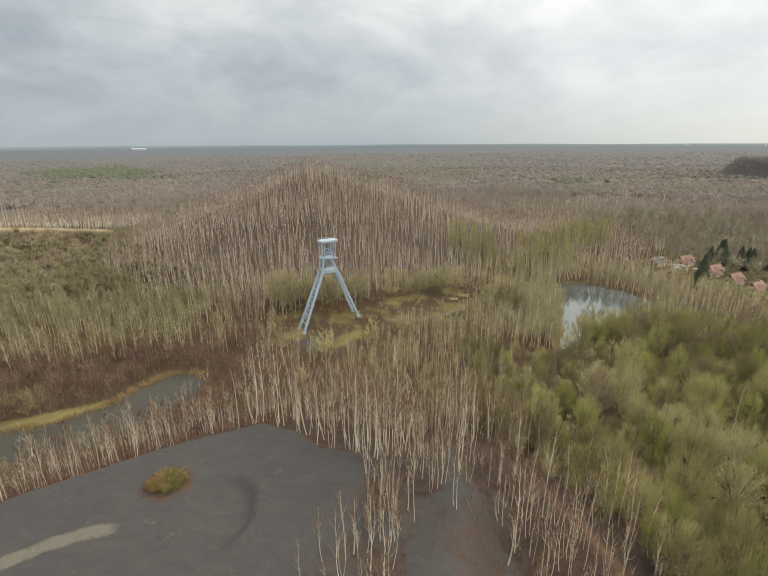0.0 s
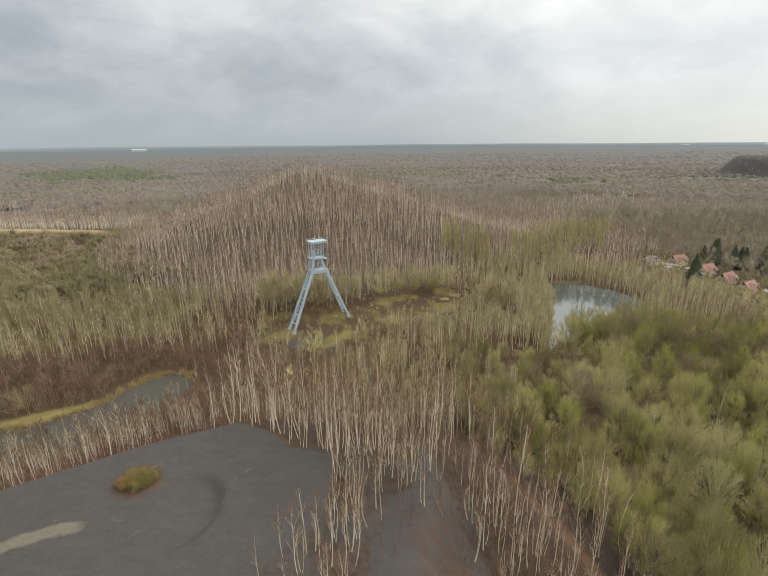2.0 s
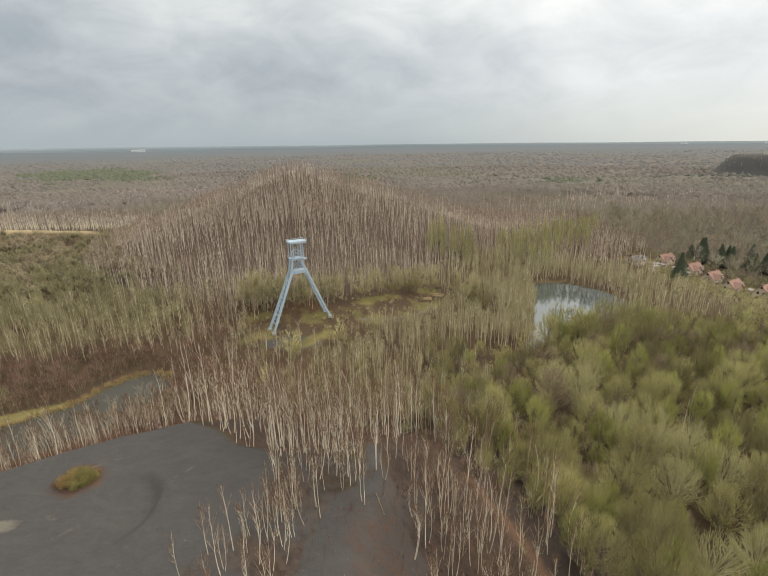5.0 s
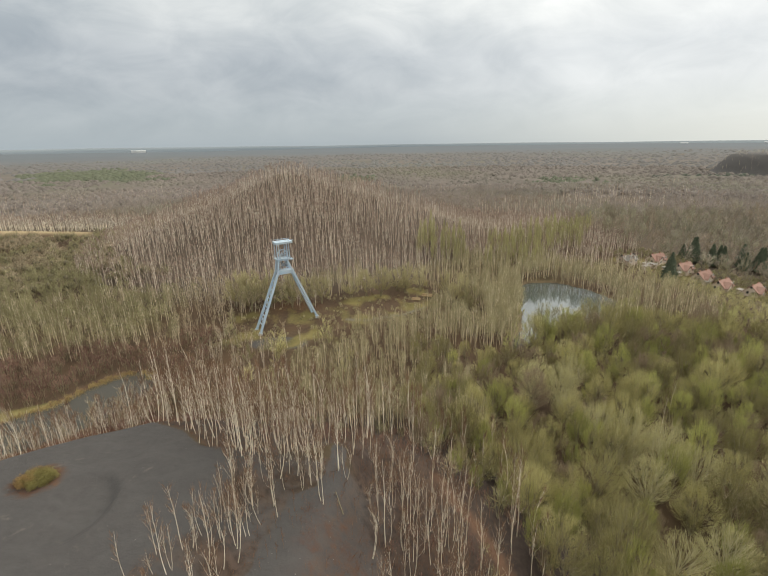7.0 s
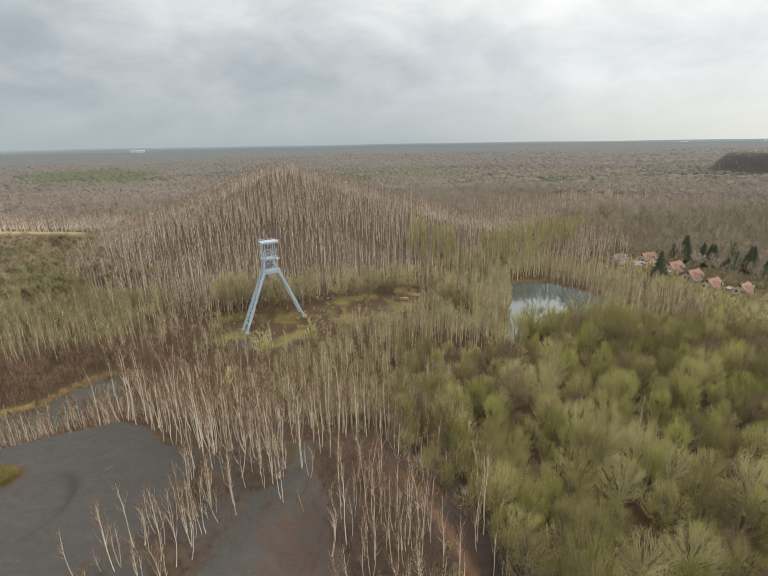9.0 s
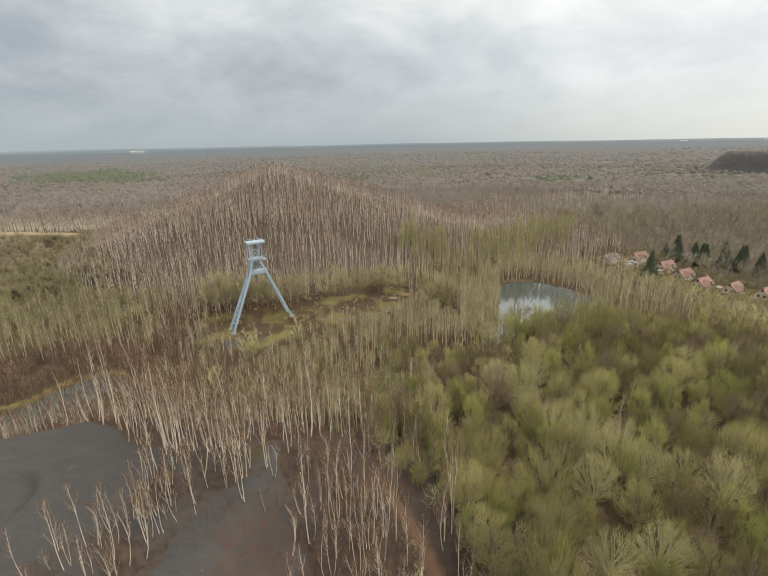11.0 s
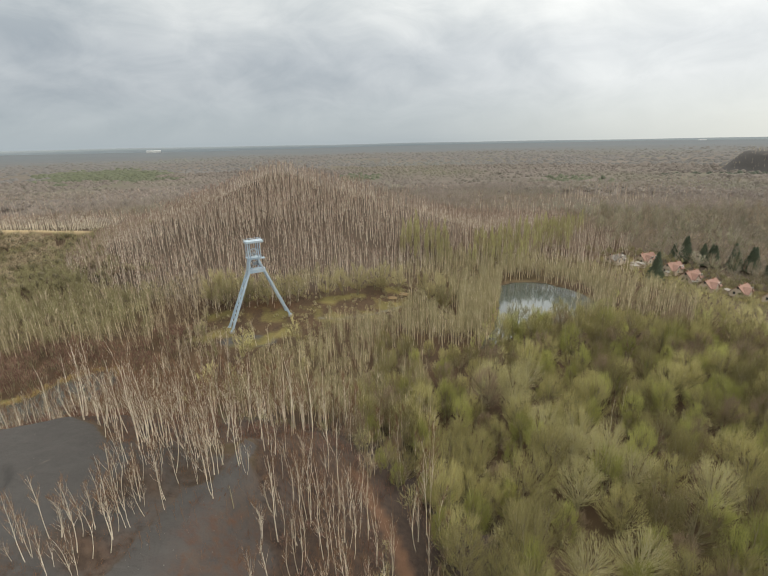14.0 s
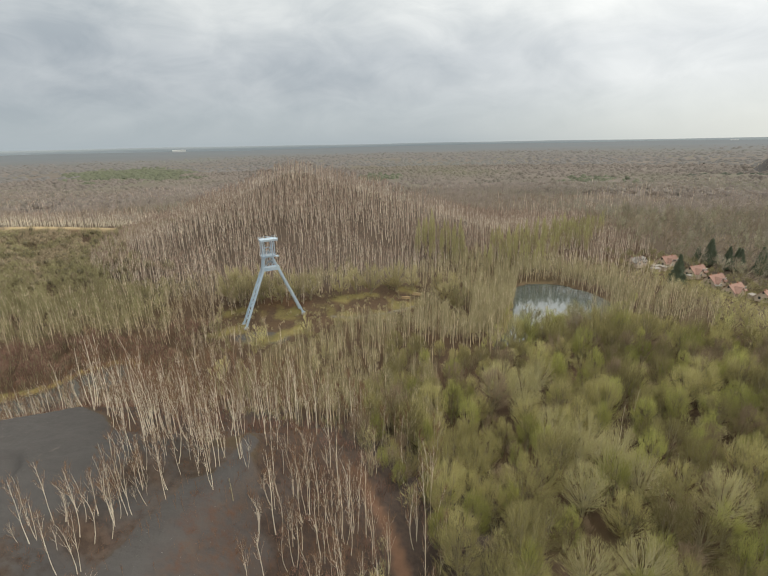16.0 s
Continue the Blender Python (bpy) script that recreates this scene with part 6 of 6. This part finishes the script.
# ---- the village ----
def house(x, y, turn, wide=11.0, deep=7.0, eave=3.2, ridge_h=6.6, roof="roof", wall="render"):
    """A pair of small pit cottages: walls, tiled gable roof with a cross gable, windows, chimneys."""
    root = tagged(new("cottage"), "pair of small cottages with red tiled roof and cream walls" if roof == "roof" else "low house with grey slate roof and pale walls", "house", "village houses")
    root.matrix_basis = pose(x, y, float(height(x, y)) - 0.2, 0, 0, turn)
    w, d = wide / 2, deep / 2
    bm = bmesh.new()
    shape = [(-w, -d), (w, -d), (w, d), (-w, d)]
    lowv = [bm.verts.new((a, b, -0.6)) for a, b in shape]
    topv = [bm.verts.new((a, b, eave)) for a, b in shape]
    g0, g1 = bm.verts.new((-w, 0, ridge_h - 0.25)), bm.verts.new((w, 0, ridge_h - 0.25))
    for i in (0, 2):
        bm.faces.new((lowv[i], lowv[i + 1], topv[i + 1], topv[i]))
    bm.faces.new((lowv[1], lowv[2], topv[2], g1, topv[1]))
    bm.faces.new((lowv[3], lowv[0], topv[0], g0, topv[3]))
    bmesh.ops.recalc_face_normals(bm, faces=bm.faces[:])
    part("wall", bm, wall, root)
    pitch = (ridge_h - eave) / d
    for s in (-1, 1):
        bm = bmesh.new()
        o = 0.5
        pts = [(-w - 0.4, s * (d + o), eave - o * pitch), (w + 0.4, s * (d + o), eave - o * pitch), (w + 0.4, 0, ridge_h), (-w - 0.4, 0, ridge_h)]
        a = [bm.verts.new(p) for p in pts]
        b = [bm.verts.new((p[0], p[1], p[2] - 0.22)) for p in pts]
        bm.faces.new(a)
        bm.faces.new(b[::-1])
        for i in range(4):
            j = (i + 1) % 4
            bm.faces.new((a[i], b[i], b[j], a[j]))
        bmesh.ops.recalc_face_normals(bm, faces=bm.faces[:])
        part("roof_slope", bm, roof, root)
    # projecting front gable
    gw, gd = 2.3, d + 1.6
    gx = -w * 0.42
    bm = bmesh.new()
    pr = [(gx - gw, -gd), (gx + gw, -gd), (gx + gw, -d + 0.5), (gx - gw, -d + 0.5)]
    lo = [bm.verts.new((a, b, -0.6)) for a, b in pr]
    hi = [bm.verts.new((a, b, eave)) for a, b in pr]
    apex = bm.verts.new((gx, -gd, eave + 2.3))
    bm.faces.new((lo[0], lo[1], hi[1], apex, hi[0]))
    bm.faces.new((lo[1], lo[2], hi[2], hi[1]))
    bm.faces.new((lo[3], lo[0], hi[0], hi[3]))
    bmesh.ops.recalc_face_normals(bm, faces=bm.faces[:])
    part("gable_wall", bm, wall, root)
    for s in (-1, 1):
        bm = bmesh.new()
        pts = [(gx + s * (gw + 0.4), -gd - 0.4, eave - 0.35), (gx, -gd - 0.4, eave + 2.65), (gx, -1.2, eave + 2.65), (gx + s * (gw + 0.4), -d + 0.9, eave - 0.35)]
        a = [bm.verts.new(p) for p in pts]
        b = [bm.verts.new((p[0], p[1], p[2] - 0.2)) for p in pts]
        bm.faces.new(a)
        bm.faces.new(b[::-1])
        for i in range(4):
            j = (i + 1) % 4
            bm.faces.new((a[i], b[i], b[j], a[j]))
        bmesh.ops.recalc_face_normals(bm, faces=bm.faces[:])
        part("gable_roof", bm, roof, root)
    for cx in (-w * 0.75, w * 0.45):
        bm = bmesh.new()
        add_box(bm, (cx - 0.28, -0.28, ridge_h - 1.0), (cx + 0.28, 0.28, ridge_h + 0.6))
        add_box(bm, (cx - 0.34, -0.34, ridge_h + 0.6), (cx + 0.34, 0.34, ridge_h + 0.7))
        part("chimney", bm, "brick", root)
    spots = [(gx, -gd, 1.5), (gx, -gd, 4.0), (w * 0.3, -d, 1.5), (w * 0.72, -d, 1.5), (w * 0.3, -d, 3.6), (w * 0.72, -d, 3.6)]
    for a, b, z in spots:
        bm = bmesh.new()
        for p0, p1 in (((-0.6, 0), (-0.5, 1.4)), ((0.5, 0), (0.6, 1.4)), ((-0.5, 1.3), (0.5, 1.4)), ((-0.7, -0.1), (0.7, 0)), ((-0.04, 0), (0.04, 1.3))):
            add_box(bm, (a + p0[0], b - 0.06, z + p0[1]), (a + p1[0], b + 0.02, z + p1[1]))
        win = part("window", bm, "white", root, "white window frame")
        bm = bmesh.new()
        add_box(bm, (a - 0.5, b - 0.03, z), (a + 0.5, b - 0.01, z + 1.3))
        part("pane", bm, "glass", win)
    for s in (-1, 1):
        for a, z in ((-1.2, 1.5), (1.2, 1.5), (0, 4.6)):
            bm = bmesh.new()
            add_box(bm, (s * w - 0.05, a - 0.5, z), (s * w + 0.05, a + 0.5, z + 1.3))
            part("window", bm, "glass", root)
    bm = bmesh.new()
    add_box(bm, (w * 0.05, -d - 0.05, -0.2), (w * 0.05 + 1.0, -d + 0.05, 2.05))
    part("door", bm, "white", root)
    return root


for i, (a, b, t) in enumerate(HOUSE_SPOTS):
    if i == 0:
        house(a, b, t, 10, 7, 3.0, 5.2, "roof_grey", "render")
    else:
        k = 1.0 - 0.035 * max(0, i - 3)
        house(a, b, t, 11.0 * k, 7.0 * k, 3.2 * k, 6.6 * k)


def shed(x, y, turn, w, d, h, mat, label):
    root = tagged(new("garden_shed"), label, "shed", "garden sheds")
    root.matrix_basis = pose(x, y, float(height(x, y)) - 0.1, 0, 0, turn)
    bm = bmesh.new()
    add_box(bm, (-w / 2, -d / 2, -0.4), (w / 2, d / 2, h))
    part("wall", bm, mat, root)
    bm = bmesh.new()
    add_box(bm, (-w / 2 - 0.2, -d / 2 - 0.2, h), (w / 2 + 0.2, d / 2 + 0.2, h + 0.15), pose(0, 0, 0, 5, 0, 0))
    part("roof", bm, "roof_grey", root)


for a, b, t, w, d, h in ((181, 270, 20, 5, 3, 2.4), (188, 274, 30, 4, 3, 2.4), (172, 280, 15, 5, 4, 2.4), (184, 275, 25, 6, 3, 2.4), (197, 262, 30, 4, 3, 2.3), (203, 246, 30, 4, 2.6, 2.3), (211, 231, 30, 4, 3, 2.4), (193, 270, 10, 3.5, 2.5, 2.2)):
    shed(a, b, t, w, d, h, "render", "small pale garden shed behind the cottages")


# ---- small things ----
def shrub(x, y, wide, tall, label):
    """The low thicket on the bare shale, ringed by dead grass."""
    g = np.random.default_rng(11)
    root = tagged(new("shrub"), label, "bush")
    root.matrix_basis = pose(x, y, float(height(x, y)))
    b, ring = Tree(), Tree()
    for i in range(80):
        w, o = g.uniform(0, 6.28), np.sqrt(g.uniform(0, 1)) * wide * 0.44
        p = np.array([np.cos(w) * o, np.sin(w) * o * 0.8, -0.1])
        q = p * 1.12 + np.array([g.normal() * 0.15, g.normal() * 0.15, tall * g.uniform(0.7, 1.0) * (1.05 - 0.45 * (o / (wide * 0.44)) ** 2)])
        b.add(tube([p, (p + q) / 2, q], [0.03, 0.02, 0.01], 3), 0)
        n = 60
        s = g.uniform(0.1, 1.0, n)[:, None]
        b.add(spikes(p + (q - p) * s + g.normal(size=(n, 3)) * 0.2, g.normal(size=(n, 3)) * 0.8 + np.array([0, 0, 0.9]), g.uniform(0.15, 0.45, n), 0.06, g, 3), 2 if p[0] + 0.5 * g.normal() < -0.5 else 1)
    n = 900
    w, o = g.uniform(0, 6.28, n), wide * g.uniform(0.36, 0.60, n)
    p = np.stack([np.cos(w) * o - 0.25, np.sin(w) * o * 0.8 - 0.15, np.full(n, -0.12)], 1)
    ring.add(spikes(p, g.normal(size=(n, 3)) * 0.5 + np.array([0, 0, 0.9]), g.uniform(0.15, 0.5, n), 0.05, g, 1), 0)
    v, f, m = b.done()
    for slot, what, mat in ((0, "stems", "grey_bark"), (1, "foliage", "bush_leaf"), (2, "dry_foliage", "rust_leaf")):
        h = f[m == slot]
        used, back = np.unique(h, return_inverse=True)
        ob = new(what, mesh_of(what, v[used], back.reshape(-1, 3), [mat]))
        ob.parent = root
    v, f, m = ring.done()
    ob = tagged(new("dead_grass", mesh_of("dead_grass", v, f, ["dry_grass"])), "rusty dead grass fringe")
    ob.parent = root


shrub(-29.0, 48.6, 5.2, 1.15, "low olive bush with rusty grass on bare black shale")


def fallen_trunk(a, b):
    """A thin birch blown over, with a few broken limbs."""
    root = tagged(new("fallen_birch"), "thin fallen birch trunk lying on black shale", "fallen tree")
    a, b = Vector((*a, float(height(*a)) + 0.15)), Vector((*b, float(height(*b)) + 0.6))
    root.location = a
    t = Tree()
    g = np.random.default_rng(5)
    e = np.array(b - a)
    t.add(tube([(0, 0, 0), e * 0.5 + np.array([0, 0, -0.15]), e], [0.06, 0.05, 0.02], 6), 0)
    s = g.uniform(0.35, 0.95, 7)[:, None]
    t.add(spikes(e * s, e / np.linalg.norm(e) + g.normal(size=(7, 3)) * 0.5, 0.8, 0.05, g, 3), 1)
    v, f, m = t.done()
    for slot, what in ((0, "trunk"), (1, "limbs")):
        h = f[m == slot]
        used, back = np.unique(h, return_inverse=True)
        ob = new(what, mesh_of(what, v[used], back.reshape(-1, 3), ["grey_bark"]))
        ob.parent = root


fallen_trunk((12.2, 49.6), (11.0, 51.8))


def log_pile(x, y, turn, n, length):
    root = tagged(new("log_pile"), "pale stacked logs lying at the clearing's edge", "log pile")
    root.matrix_basis = pose(x, y, float(height(x, y)), 0, 0, turn)
    g = np.random.default_rng(int(x))
    for k in range(n):
        row, col = (0, k) if k < n * 0.6 else (1, k - n * 0.6 + 0.5)
        bm = bmesh.new()
        v, f = tube([(0, -length / 2, 0), (0, 0, 0.03), (0, length / 2, 0)], [0.32, 0.30, 0.26], 8)
        vs = [bm.verts.new(Vector(p) + Vector((col * 0.66 - n * 0.2, g.normal() * 0.2, 0.3 + row * 0.55))) for p in v]
        for t in f:
            bm.faces.new([vs[i] for i in t])
        bm.faces.new(vs[:8][::-1])
        bm.faces.new(vs[-8:])
        part("log", bm, "sandy", root)


log_pile(39, 212, 70, 7, 5)
log_pile(33, 206, 85, 5, 4)


def warehouse(x, y, turn, z=38.0, size=1.0):
    """A long pale industrial hall at the horizon."""
    root = tagged(new("warehouse"), "long pale industrial hall far off at the horizon", "warehouse")
    root.matrix_basis = pose(x, y, z, 0, 0, turn)
    root.scale = (size, size, size)
    bm = bmesh.new()
    add_box(bm, (-55, -15, -20), (55, 15, 7))
    part("wall", bm, "hall", root)
    bm = bmesh.new()
    for s in (-1, 1):
        add_beam(bm, (-56, s * 7.8, 8.2), (56, s * 7.8, 8.2), 17, 0.8, (0, s * 0.2, 1))
    part("roof", bm, "hall", root)


warehouse(-2060, 3960, 27)
warehouse(2480, 3880, -33, 26, 0.5)
warehouse(2920, 3560, -40, 24, 0.6)
